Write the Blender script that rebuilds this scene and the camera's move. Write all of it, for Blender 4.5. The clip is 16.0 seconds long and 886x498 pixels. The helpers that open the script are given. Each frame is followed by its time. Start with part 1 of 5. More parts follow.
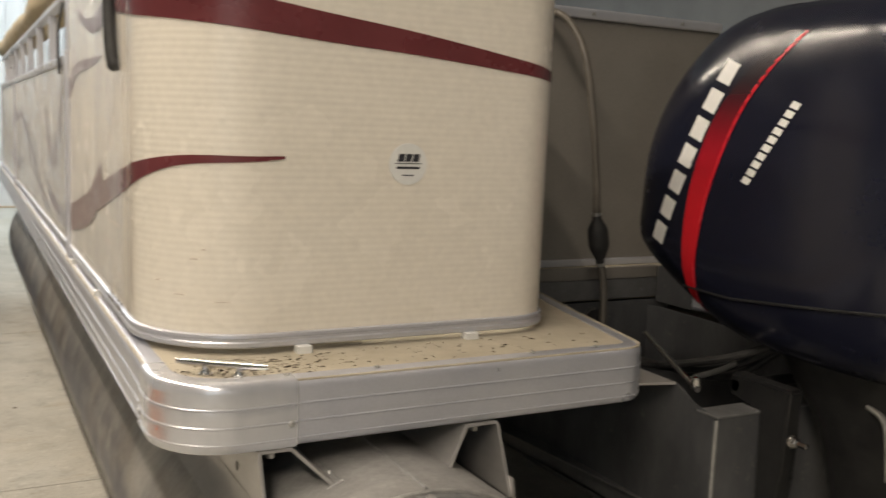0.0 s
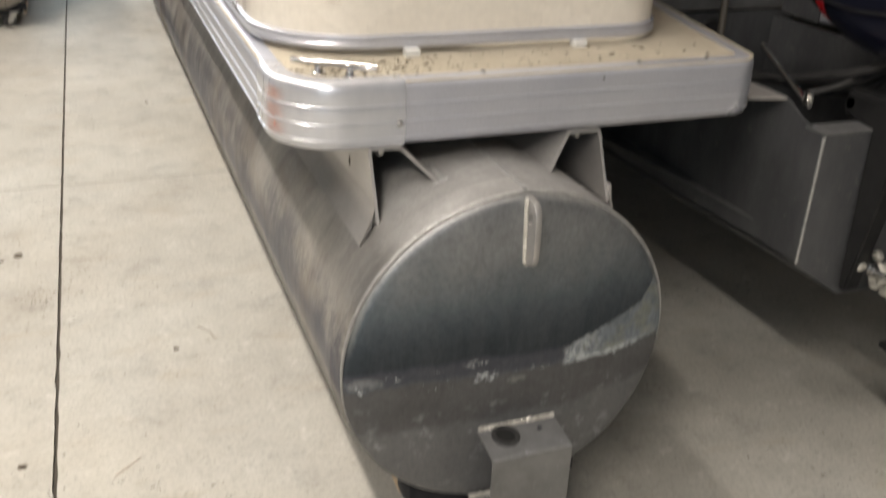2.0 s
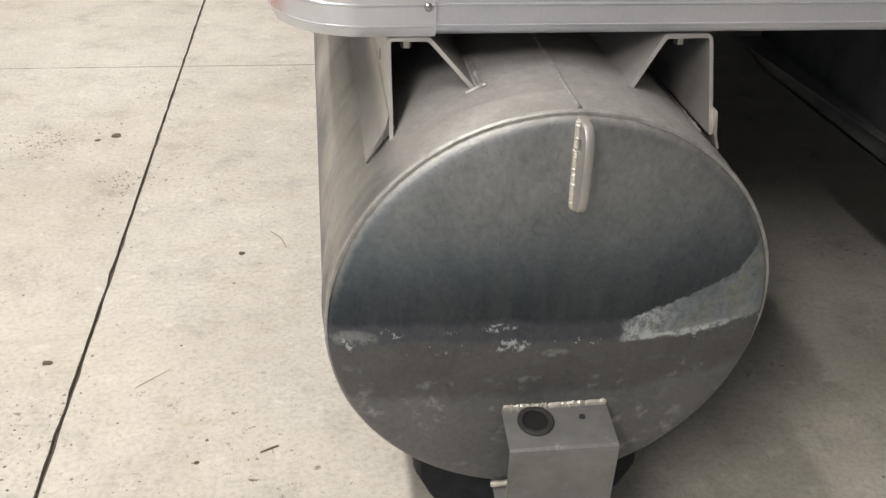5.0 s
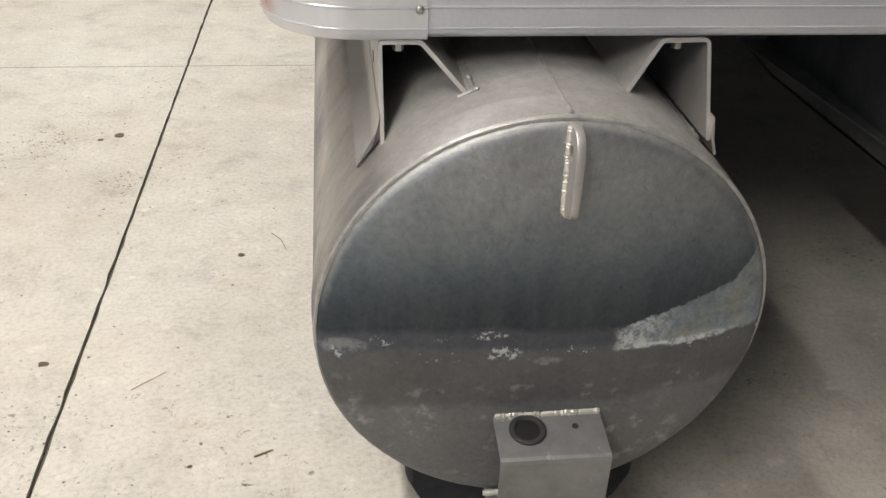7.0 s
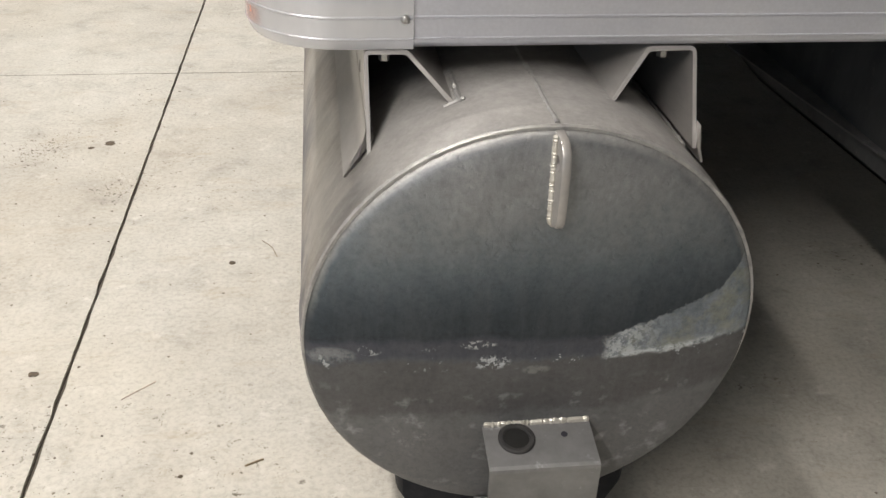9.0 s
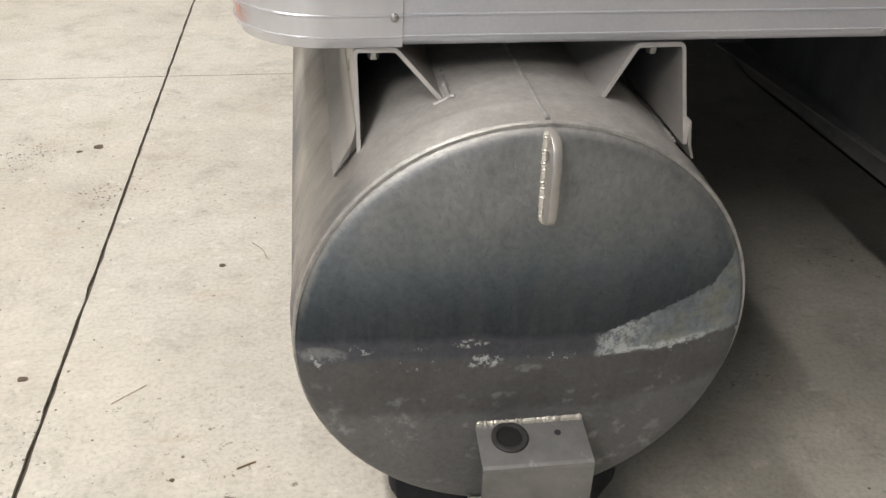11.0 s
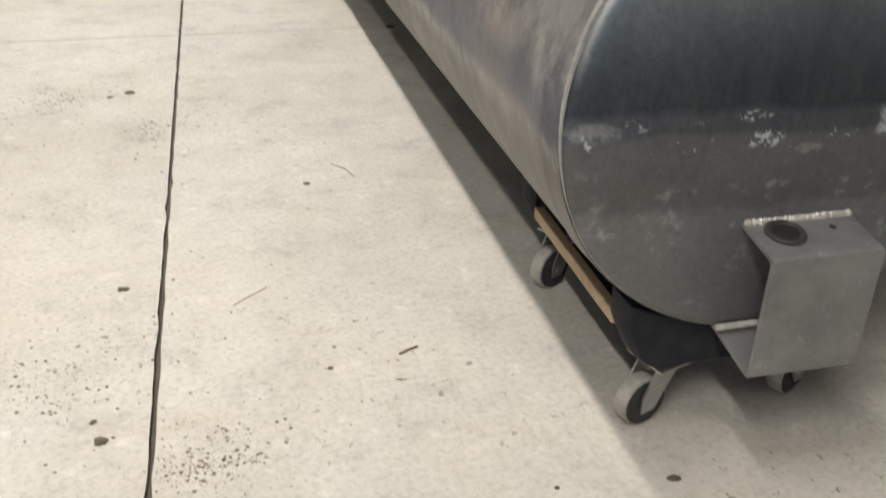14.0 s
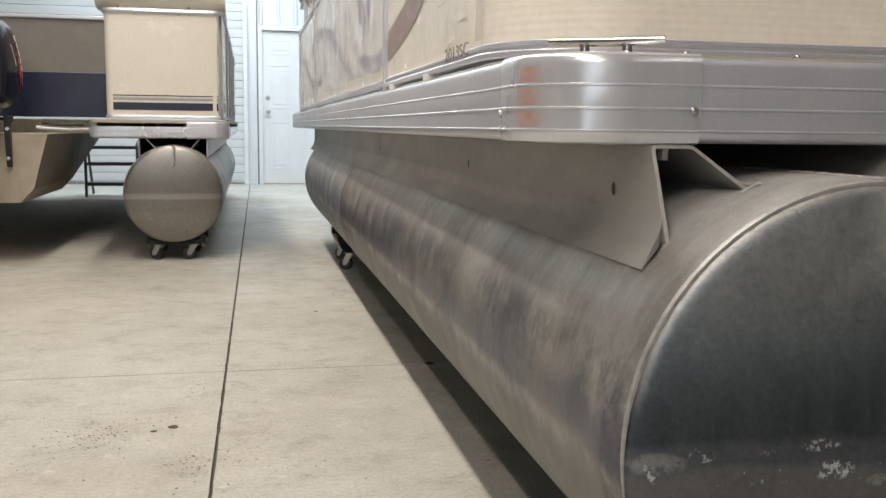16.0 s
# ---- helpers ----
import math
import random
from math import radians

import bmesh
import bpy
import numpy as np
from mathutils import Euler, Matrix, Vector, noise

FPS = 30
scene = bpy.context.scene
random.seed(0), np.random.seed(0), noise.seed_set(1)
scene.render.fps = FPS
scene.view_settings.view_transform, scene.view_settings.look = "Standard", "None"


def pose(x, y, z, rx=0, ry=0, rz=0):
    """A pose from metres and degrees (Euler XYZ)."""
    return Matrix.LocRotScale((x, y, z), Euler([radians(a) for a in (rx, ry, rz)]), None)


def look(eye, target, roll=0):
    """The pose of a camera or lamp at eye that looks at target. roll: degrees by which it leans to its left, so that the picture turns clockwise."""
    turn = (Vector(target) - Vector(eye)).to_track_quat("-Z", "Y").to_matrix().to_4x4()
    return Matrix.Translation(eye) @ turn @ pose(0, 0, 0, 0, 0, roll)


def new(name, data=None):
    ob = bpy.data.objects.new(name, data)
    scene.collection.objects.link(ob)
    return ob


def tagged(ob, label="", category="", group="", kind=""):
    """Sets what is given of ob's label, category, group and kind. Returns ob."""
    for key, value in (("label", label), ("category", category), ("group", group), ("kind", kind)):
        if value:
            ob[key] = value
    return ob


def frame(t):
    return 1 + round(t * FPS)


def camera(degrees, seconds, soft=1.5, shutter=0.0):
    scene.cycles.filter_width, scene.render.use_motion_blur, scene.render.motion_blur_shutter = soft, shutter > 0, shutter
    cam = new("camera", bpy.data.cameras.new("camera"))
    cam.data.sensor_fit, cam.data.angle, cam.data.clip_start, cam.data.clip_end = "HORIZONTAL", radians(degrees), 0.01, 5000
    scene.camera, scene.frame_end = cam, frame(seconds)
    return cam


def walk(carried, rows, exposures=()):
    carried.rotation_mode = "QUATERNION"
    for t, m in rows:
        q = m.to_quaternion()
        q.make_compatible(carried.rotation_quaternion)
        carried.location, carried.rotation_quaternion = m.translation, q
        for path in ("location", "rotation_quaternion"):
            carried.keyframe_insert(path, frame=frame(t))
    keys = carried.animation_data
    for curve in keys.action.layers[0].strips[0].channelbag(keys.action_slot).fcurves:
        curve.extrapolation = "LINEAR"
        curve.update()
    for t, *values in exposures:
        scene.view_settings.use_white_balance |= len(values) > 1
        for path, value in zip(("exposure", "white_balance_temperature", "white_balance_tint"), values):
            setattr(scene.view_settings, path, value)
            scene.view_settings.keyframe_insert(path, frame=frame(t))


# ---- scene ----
cam = camera(51.2, 16.0, shutter=0.5)
PATH = [
    (0, (-0.587, -1.137, 1.275), (0.337, 0.617, 1.01), 2.3),
    (0.5, (-0.598, -1.172, 1.276), (0.171, 0.653, 0.999), 2.2),
    (1, (-0.589, -1.188, 1.27), (0.133, 0.647, 0.935), 2.1),
    (1.5, (-0.588, -1.194, 1.273), (0.109, 0.6, 0.729), 2.2),
    (2, (-0.59, -1.18, 1.28), (0.064, 0.498, 0.411), 2.4),
    (2.5, (-0.593, -1.177, 1.288), (0.019, 0.416, 0.245), 2.4),
    (3, (-0.586, -1.176, 1.292), (-0.026, 0.428, 0.236), 2.3),
    (3.5, (-0.502, -1.139, 1.263), (-0.064, 0.5, 0.203), 2.4),
    (4, (-0.428, -1.064, 1.23), (-0.078, 0.594, 0.168), 2.3),
    (4.5, (-0.332, -0.964, 1.195), (-0.04, 0.707, 0.134), 2.4),
    (4.7, (-0.298, -0.948, 1.162), (-0.041, 0.733, 0.108), 2.2),
    (7, (-0.256, -0.925, 1.16), (-0.037, 0.76, 0.105), 2.2),
    (7.5, (-0.258, -0.926, 1.165), (-0.036, 0.76, 0.113), 2.1),
    (8, (-0.253, -0.922, 1.167), (-0.03, 0.765, 0.116), 2.1),
    (10.5, (-0.244, -0.923, 1.163), (-0.001, 0.766, 0.119), 1.8),
    (11, (-0.246, -0.921, 1.16), (0.003, 0.767, 0.117), 1.8),
    (11.5, (-0.33, -0.908, 1.177), (-0.052, 0.773, 0.13), 1.7),
    (12, (-0.499, -0.922, 1.166), (-0.145, 0.746, 0.122), 1.6),
    (12.5, (-0.634, -0.96, 1.12), (-0.207, 0.698, 0.086), 1.8),
    (13, (-0.653, -0.916, 0.995), (-0.214, 0.736, -0.044), 1.7),
    (13.5, (-0.627, -0.879, 0.851), (-0.191, 0.777, -0.182), 1.5),
    (14, (-0.641, -0.88, 0.811), (-0.21, 0.828, -0.134), 1.4),
    (14.5, (-0.65, -0.882, 0.815), (-0.218, 0.932, 0.091), 1.2),
    (15, (-0.652, -0.876, 0.802), (-0.217, 1.04, 0.431), 1.1),
    (15.5, (-0.665, -0.87, 0.795), (-0.245, 1.067, 0.532), 0.9),
    (16, (-0.671, -0.878, 0.801), (-0.265, 1.062, 0.54), 0.7),
]
EXPOSURES = [(0, -0.55, 7500, 10), (0.5, -0.28, 7150, 10), (1.4, -0.30, 7100, 10), (2.4, 0.0, 6600, 10), (13.8, -0.04, 6550, 10), (14.5, 0.08, 6500, 10), (15.0, -0.17, 6550, 10), (16.0, -0.38, 6850, 10)]
walk(cam, [(t, look(eye, target, roll)) for t, eye, target, roll in PATH], EXPOSURES)

# ---- light ----
world = bpy.data.worlds.new("world")
scene.world = world
world.use_nodes = True
wnt = world.node_tree
wnt.nodes["Background"].inputs["Color"].default_value = (0.72, 0.82, 1.0, 1)
wnt.nodes["Background"].inputs["Strength"].default_value = 0.1


def area_lamp(name, m, sx, sy, watts, colour):
    data = bpy.data.lights.new(name, "AREA")
    data.shape, data.size, data.size_y, data.energy, data.color = "RECTANGLE", sx, sy, watts, colour
    ob = new(name, data)
    ob.matrix_world = m
    return ob


NEUT = (1.0, 0.938, 0.880)
COOL = (0.72, 0.86, 1.0)
# strip lamps under the ceiling, along the aisle and over the next bays
for lx, ly, lw in ((-2.25, -3.0, 215), (-1.42, 0.2, 116), (-1.42, 3.0, 120), (-1.42, 5.8, 86), (1.9, -2.9, 10)):
    area_lamp("strip_lamp", pose(lx, ly, 3.95), 0.14, 2.4, lw, NEUT)
# daylight: an added unseen source over the far end, and the wide doorway behind
area_lamp("rooflight_daylight", pose(-0.9, 9.6, 4.0), 3.6, 3.0, 430, COOL)
area_lamp("doorway_daylight", look((-2.6, -5.4, 1.7), (-1.6, 0, 0.6)), 3.6, 3.0, 46, COOL)

# ---- materials ----


class Nodes:
    def __init__(self, name):
        self.mat = bpy.data.materials.new(name)
        self.mat.use_nodes = True
        self.t = self.mat.node_tree
        self.p = self.t.nodes["Principled BSDF"]
        self.tc = self.t.nodes.new("ShaderNodeTexCoord")

    def add(self, kind, **sets):
        n = self.t.nodes.new(kind)
        for k, v in sets.items():
            n.inputs[k.replace("_", " ")].default_value = v
        return n

    def link(self, a, b):
        self.t.links.new(a, b)

    def coords(self, scale=(1, 1, 1), space="Object"):
        m = self.t.nodes.new("ShaderNodeMapping")
        m.inputs["Scale"].default_value = scale
        self.link(self.tc.outputs[space], m.inputs["Vector"])
        return m.outputs["Vector"]

    def noise(self, scale, detail=4.0, rough=0.6, stretch=(1, 1, 1)):
        n = self.add("ShaderNodeTexNoise", Scale=scale, Detail=detail, Roughness=rough)
        self.link(self.coords(stretch), n.inputs["Vector"])
        return n.outputs["Fac"]

    def ramp(self, fac, *stops):
        r = self.t.nodes.new("ShaderNodeValToRGB")
        e = r.color_ramp.elements
        while len(e) < len(stops):
            e.new(0.5)
        for el, (pos, col) in zip(e, stops):
            el.position = pos
            el.color = (*col, 1) if isinstance(col, tuple) else (col, col, col, 1)
        self.link(fac, r.inputs["Fac"])
        return r.outputs["Color"]

    def mix(self, fac, a, b, blend="MIX"):
        m = self.t.nodes.new("ShaderNodeMix")
        m.data_type, m.blend_type = "RGBA", blend
        for sock, v in ((m.inputs[0], fac), (m.inputs[6], a), (m.inputs[7], b)):
            if isinstance(v, (int, float)):
                sock.default_value = v if sock == m.inputs[0] else (v, v, v, 1)
            elif isinstance(v, tuple):
                sock.default_value = (*v, 1)
            else:
                self.link(v, sock)
        return m.outputs[2]

    def math(self, op, a, b=0.0, clamp=False):
        m = self.t.nodes.new("ShaderNodeMath")
        m.operation, m.use_clamp = op, clamp
        for sock, v in ((m.inputs[0], a), (m.inputs[1], b)):
            if isinstance(v, (int, float)):
                sock.default_value = v
            else:
                self.link(v, sock)
        return m.outputs[0]

    def xyz(self, space="Object"):
        s = self.t.nodes.new("ShaderNodeSeparateXYZ")
        self.link(self.tc.outputs[space], s.inputs[0])
        return s.outputs

    def step(self, value, lo, hi):
        m = self.t.nodes.new("ShaderNodeMapRange")
        m.interpolation_type = "SMOOTHSTEP"
        m.inputs["From Min"].default_value, m.inputs["From Max"].default_value = lo, hi
        self.link(value, m.inputs["Value"])
        return m.outputs["Result"]

    def bump(self, height, strength=0.2, distance=0.002):
        b = self.add("ShaderNodeBump", Strength=strength, Distance=distance)
        self.link(height, b.inputs["Height"])
        self.link(b.outputs["Normal"], self.p.inputs["Normal"])

    def done(self, colour, rough, metal=0.0):
        for key, v in (("Base Color", colour), ("Roughness", rough), ("Metallic", metal)):
            if isinstance(v, (int, float)):
                self.p.inputs[key].default_value = v
            elif isinstance(v, tuple):
                self.p.inputs[key].default_value = (*v, 1)
            else:
                self.link(v, self.p.inputs[key])
        return self.mat


def varied(name, a, b, rough, metal=0.0, scale=9.0, stretch=(1, 1, 1), fine=120.0, relief=0.12, wear=None):
    """A surface between two close colours, with coarse stains, a fine grain and fine relief."""
    n = Nodes(name)
    big = n.ramp(n.noise(scale, 5.0, 0.65, stretch), (0.3, a), (0.7, b))
    small = n.noise(fine, 3.0, 0.6, stretch)
    col = n.mix(0.35, big, n.ramp(small, (0.25, 0.72), (0.75, 1.0)), "MULTIPLY")
    if wear:
        spots = n.ramp(n.noise(scale * 3.7, 6.0, 0.75), (0.6, 0.0), (0.72, 1.0))
        col = n.mix(n.math("MULTIPLY", spots, 0.7), col, wear)
    n.bump(small, relief, 0.001)
    r = n.ramp(n.noise(scale * 1.7, 4.0, 0.6, stretch), (0.3, max(rough - 0.08, 0.03)), (0.7, rough + 0.1))
    return n.done(col, r, metal)


def concrete():
    n = Nodes("worn_concrete")
    rand = n.t.nodes.new("ShaderNodeObjectInfo").outputs["Random"]
    broad = n.ramp(n.noise(1.1, 6.0, 0.62), (0.28, (0.412, 0.388, 0.338)), (0.72, (0.552, 0.539, 0.490)))
    blot = n.ramp(n.noise(6.5, 8.0, 0.72), (0.30, 0.70), (0.46, 0.93), (0.75, 1.07))
    col = n.mix(1.0, broad, blot, "MULTIPLY")
    grit = n.ramp(n.noise(95.0, 5.0, 0.7), (0.30, 0.70), (0.55, 1.0))
    col = n.mix(0.8, col, grit, "MULTIPLY")
    trowel = n.ramp(n.noise(3.0, 6.0, 0.7, (1.0, 3.4, 1)), (0.56, 0.0), (0.72, 1.0))
    col = n.mix(n.math("MULTIPLY", trowel, 0.42), col, (0.34, 0.275, 0.19))
    pits = n.ramp(n.noise(24.0, 7.0, 0.8), (0.57, 0.0), (0.70, 1.0))
    col = n.mix(n.math("MULTIPLY", pits, 0.66), col, (0.30, 0.27, 0.22))
    pale = n.ramp(n.noise(17.0, 5.0, 0.75), (0.58, 0.0), (0.70, 1.0))
    col = n.mix(n.math("MULTIPLY", pale, 0.45), col, (0.66, 0.645, 0.60))
    warm = n.ramp(n.noise(0.75, 5.0, 0.65), (0.46, 0.0), (0.66, 1.0))
    col = n.mix(n.math("MULTIPLY", warm, 0.20), col, (0.44, 0.36, 0.245))
    zone = n.ramp(n.noise(1.9, 3.0, 0.55), (0.50, 0.0), (0.66, 1.0))
    crumbs = n.ramp(n.noise(46.0, 4.0, 0.75), (0.615, 0.0), (0.645, 1.0))
    dirt = n.math("MULTIPLY", crumbs, n.math("ADD", n.math("MULTIPLY", zone, 0.85), 0.10))
    col = n.mix(dirt, col, (0.10, 0.085, 0.06))
    tint = n.math("ADD", n.math("MULTIPLY", rand, 0.10), 0.95)
    col = n.mix(1.0, col, n.ramp(tint, (0.0, 0.0), (1.0, 1.0)), "MULTIPLY")
    n.bump(n.noise(60.0, 6.0, 0.7), 0.18, 0.002)
    n.p.inputs["Specular IOR Level"].default_value = 0.3
    return n.done(col, n.ramp(n.noise(4.0, 4.0, 0.6), (0.3, 0.60), (0.7, 0.85)))


def cap_metal(name, corroded):
    """Weathered aluminium of the end cap: smoother above the waterline, dull and chalky below, with patches of
    corrosion; reflections are painted in above.
    """
    n = Nodes(name)
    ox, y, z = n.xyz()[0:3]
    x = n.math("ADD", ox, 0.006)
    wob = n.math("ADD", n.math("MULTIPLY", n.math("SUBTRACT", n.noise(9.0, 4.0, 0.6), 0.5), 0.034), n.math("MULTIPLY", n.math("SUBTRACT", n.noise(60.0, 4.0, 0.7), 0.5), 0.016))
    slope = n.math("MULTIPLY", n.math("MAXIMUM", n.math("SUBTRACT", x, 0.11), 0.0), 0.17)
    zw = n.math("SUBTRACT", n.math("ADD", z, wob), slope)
    above = n.step(zw, -0.022, -0.006)
    clean = n.ramp(n.noise(7.0, 6.0, 0.7, (1, 1, 0.5)), (0.3, (0.116, 0.146, 0.173)), (0.7, (0.178, 0.214, 0.248)))
    # paler towards the top: the dome's brighter reflection put into the colour
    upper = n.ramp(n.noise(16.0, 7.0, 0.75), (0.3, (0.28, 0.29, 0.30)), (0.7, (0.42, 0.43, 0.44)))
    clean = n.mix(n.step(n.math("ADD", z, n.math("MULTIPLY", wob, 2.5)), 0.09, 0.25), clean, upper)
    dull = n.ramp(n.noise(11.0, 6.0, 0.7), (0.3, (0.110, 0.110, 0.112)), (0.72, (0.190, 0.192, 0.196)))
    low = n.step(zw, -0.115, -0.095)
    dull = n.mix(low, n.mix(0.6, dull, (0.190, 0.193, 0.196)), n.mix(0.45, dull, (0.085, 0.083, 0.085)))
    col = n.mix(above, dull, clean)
    violet = n.math("MULTIPLY", n.step(zw, -0.022, -0.008), n.math("SUBTRACT", 1.0, n.step(zw, 0.012, 0.03)))
    col = n.mix(n.math("MULTIPLY", violet, 0.75), col, (0.082, 0.082, 0.105))
    # dark band over the waterline, a dark reflection painted on the metal
    dark_reflection = n.math("MULTIPLY", n.step(zw, 0.008, 0.022), n.math("SUBTRACT", 1.0, n.step(n.math("ADD", zw, wob), 0.028, 0.15)))
    col = n.mix(n.math("MULTIPLY", dark_reflection, 0.78), col, (0.031, 0.038, 0.049))
    grey = n.ramp(n.noise(26.0, 6.0, 0.75), (0.45, 0.0), (0.68, 1.0))
    col = n.mix(n.math("MULTIPLY", n.math("MULTIPLY", grey, n.step(z, 0.06, 0.20)), 0.5), col, (0.257, 0.265, 0.274))
    # chalk flecks along the waterline
    band = n.math("MULTIPLY", n.step(z, -0.034, -0.022), n.math("SUBTRACT", 1.0, n.step(z, -0.008, 0.012)))
    flk = n.ramp(n.noise(85.0, 5.0, 0.75), (0.50, 0.0), (0.55, 1.0))

    def blot(px, pz, rx, rz):
        a = n.math("DIVIDE", n.math("SUBTRACT", x, px), rx)
        b = n.math("DIVIDE", n.math("SUBTRACT", z, pz), rz)
        return n.math("SUBTRACT", 1.0, n.step(n.math("ADD", n.math("MULTIPLY", a, a), n.math("MULTIPLY", b, b)), 0.35, 1.1))
    if corroded:
        clump = n.math("MAXIMUM", blot(-0.049, -0.019, 0.026, 0.013), n.math("MAXIMUM", blot(-0.066, 0.009, 0.024, 0.0075), n.math("MULTIPLY", blot(-0.201, 0.003, 0.016, 0.009), 0.8)))
        specks = n.math("MULTIPLY", n.math("MULTIPLY", band, n.ramp(n.noise(70.0, 3.0, 0.7), (0.64, 0.0), (0.68, 1.0))), 0.8)
        col = n.mix(n.math("MAXIMUM", n.math("MULTIPLY", flk, clump), specks), col, (0.570, 0.600, 0.638))
        col = n.mix(n.math("MULTIPLY", n.math("MULTIPLY", blot(-0.250, -0.006, 0.036, 0.014), n.ramp(n.noise(45.0, 5.0, 0.75), (0.40, 0.0), (0.55, 1.0))), 0.6), col, (0.342, 0.360, 0.381))
        col = n.mix(n.math("MULTIPLY", n.math("MULTIPLY", blot(0.009, -0.034, 0.020, 0.008), n.ramp(n.noise(45.0, 5.0, 0.75), (0.42, 0.0), (0.52, 1.0))), 0.6), col, (0.285, 0.290, 0.280))
    else:
        col = n.mix(n.math("MULTIPLY", band, 0.7), col, (0.475, 0.480, 0.493))
    # the long corroded patch that climbs to the rim on the inboard side
    edge = n.math("MULTIPLY", n.math("SUBTRACT", n.noise(38.0, 6.0, 0.75), 0.5), 0.034)
    run = n.math("SUBTRACT", x, 0.100)
    top = n.math("ADD", n.math("MULTIPLY", run, 0.40), 0.013)
    top = n.math("ADD", top, n.math("MULTIPLY", n.step(x, 0.235, 0.29), 0.065))
    foot = n.math("ADD", n.math("ADD", n.math("MULTIPLY", run, 0.065), -0.023), n.math("MULTIPLY", n.step(x, 0.2, 0.3), 0.012))
    inside = n.math("MULTIPLY", n.step(n.math("SUBTRACT", n.math("ADD", top, edge), z), -0.002, 0.002), n.step(n.math("SUBTRACT", n.math("ADD", z, n.math("MULTIPLY", edge, 0.5)), foot), -0.003, 0.003))
    inside = n.math("MULTIPLY", inside, n.step(n.math("ADD", x, edge), 0.090, 0.104))
    chalk = n.ramp(n.noise(60.0, 6.0, 0.75), (0.35, (0.209, 0.240, 0.269)), (0.7, (0.380, 0.420, 0.459)))
    chalk = n.mix(n.ramp(n.noise(34.0, 5.0, 0.7), (0.45, 0.0), (0.62, 0.6)), chalk, (0.380, 0.385, 0.302))
    if not corroded:
        inside = n.math("MULTIPLY", inside, 0.0)
        col = n.mix(0.55, col, (0.36, 0.32, 0.27))
    col = n.mix(n.math("MULTIPLY", inside, 0.85), col, chalk)
    if corroded:
        crust = n.ramp(n.noise(105.0, 6.0, 0.8), (0.44, 0.0), (0.53, 1.0))
        blunt = n.math("SUBTRACT", 1.0, n.step(x, 0.115, 0.185))
        hem = n.math("SUBTRACT", 1.0, n.step(n.math("SUBTRACT", z, foot), 0.003, 0.012))
        hem = n.math("MULTIPLY", hem, n.math("SUBTRACT", 1.0, n.step(x, 0.22, 0.27)))
        crust = n.math("MULTIPLY", n.math("MULTIPLY", crust, inside), n.math("MAXIMUM", n.math("MULTIPLY", blunt, 0.85), hem))
        col = n.mix(crust, col, (0.627, 0.660, 0.683))
    # pale round water spots low down
    drip = n.ramp(n.noise(30.0, 6.0, 0.75, (1.0, 1.0, 0.16)), (0.42, 0.0), (0.66, 1.0))
    col = n.mix(n.math("MULTIPLY", drip, 0.14), col, (0.228, 0.235, 0.252))
    spots = n.math("MULTIPLY", n.ramp(n.noise(44.0, 5.0, 0.62), (0.55, 0.0), (0.66, 1.0)), n.ramp(n.noise(11.0, 3.0, 0.6), (0.44, 0.0), (0.60, 1.0)))
    spots = n.math("MULTIPLY", spots, n.math("SUBTRACT", 1.0, n.step(z, -0.08, -0.04)))
    col = n.mix(n.math("MULTIPLY", spots, 0.55), col, (0.380, 0.395, 0.403))
    # ground rim, with a highlight painted along its upper half
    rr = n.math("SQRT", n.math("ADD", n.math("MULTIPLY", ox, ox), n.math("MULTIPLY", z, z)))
    rim_glint = n.math("MULTIPLY", n.step(n.math("ADD", rr, n.math("MULTIPLY", wob, 0.35)), 0.275, 0.285), n.step(z, 0.03, 0.12))
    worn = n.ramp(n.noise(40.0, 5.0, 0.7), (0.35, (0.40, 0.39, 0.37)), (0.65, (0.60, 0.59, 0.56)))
    col = n.mix(n.math("MULTIPLY", rim_glint, 0.5), col, worn)
    mottle = n.ramp(n.noise(130.0, 6.0, 0.75), (0.30, 0.62), (0.52, 1.0), (0.72, 1.18))
    col = n.mix(0.5, col, mottle, "MULTIPLY")
    pit = n.ramp(n.noise(75.0, 3.0, 0.6), (0.32, 0.0), (0.40, 1.0))
    n.bump(n.math("ADD", n.noise(34.0, 8.0, 0.78), n.math("MULTIPLY", pit, 0.25)), 0.34, 0.003)
    rough = n.mix(above, n.ramp(n.noise(15.0, 4.0), (0.3, 0.52), (0.7, 0.68)), n.ramp(n.noise(12.0, 5.0), (0.3, 0.36), (0.7, 0.50)))
    rough = n.mix(inside, rough, 0.75)
    rough = n.mix(rim_glint, rough, 0.58)
    metal = n.mix(above, 0.6, 0.88)
    if not corroded:
        rough, metal = n.ramp(n.noise(9.0), (0.3, 0.26), (0.7, 0.40)), 0.9
    return n.done(col, rough, metal)


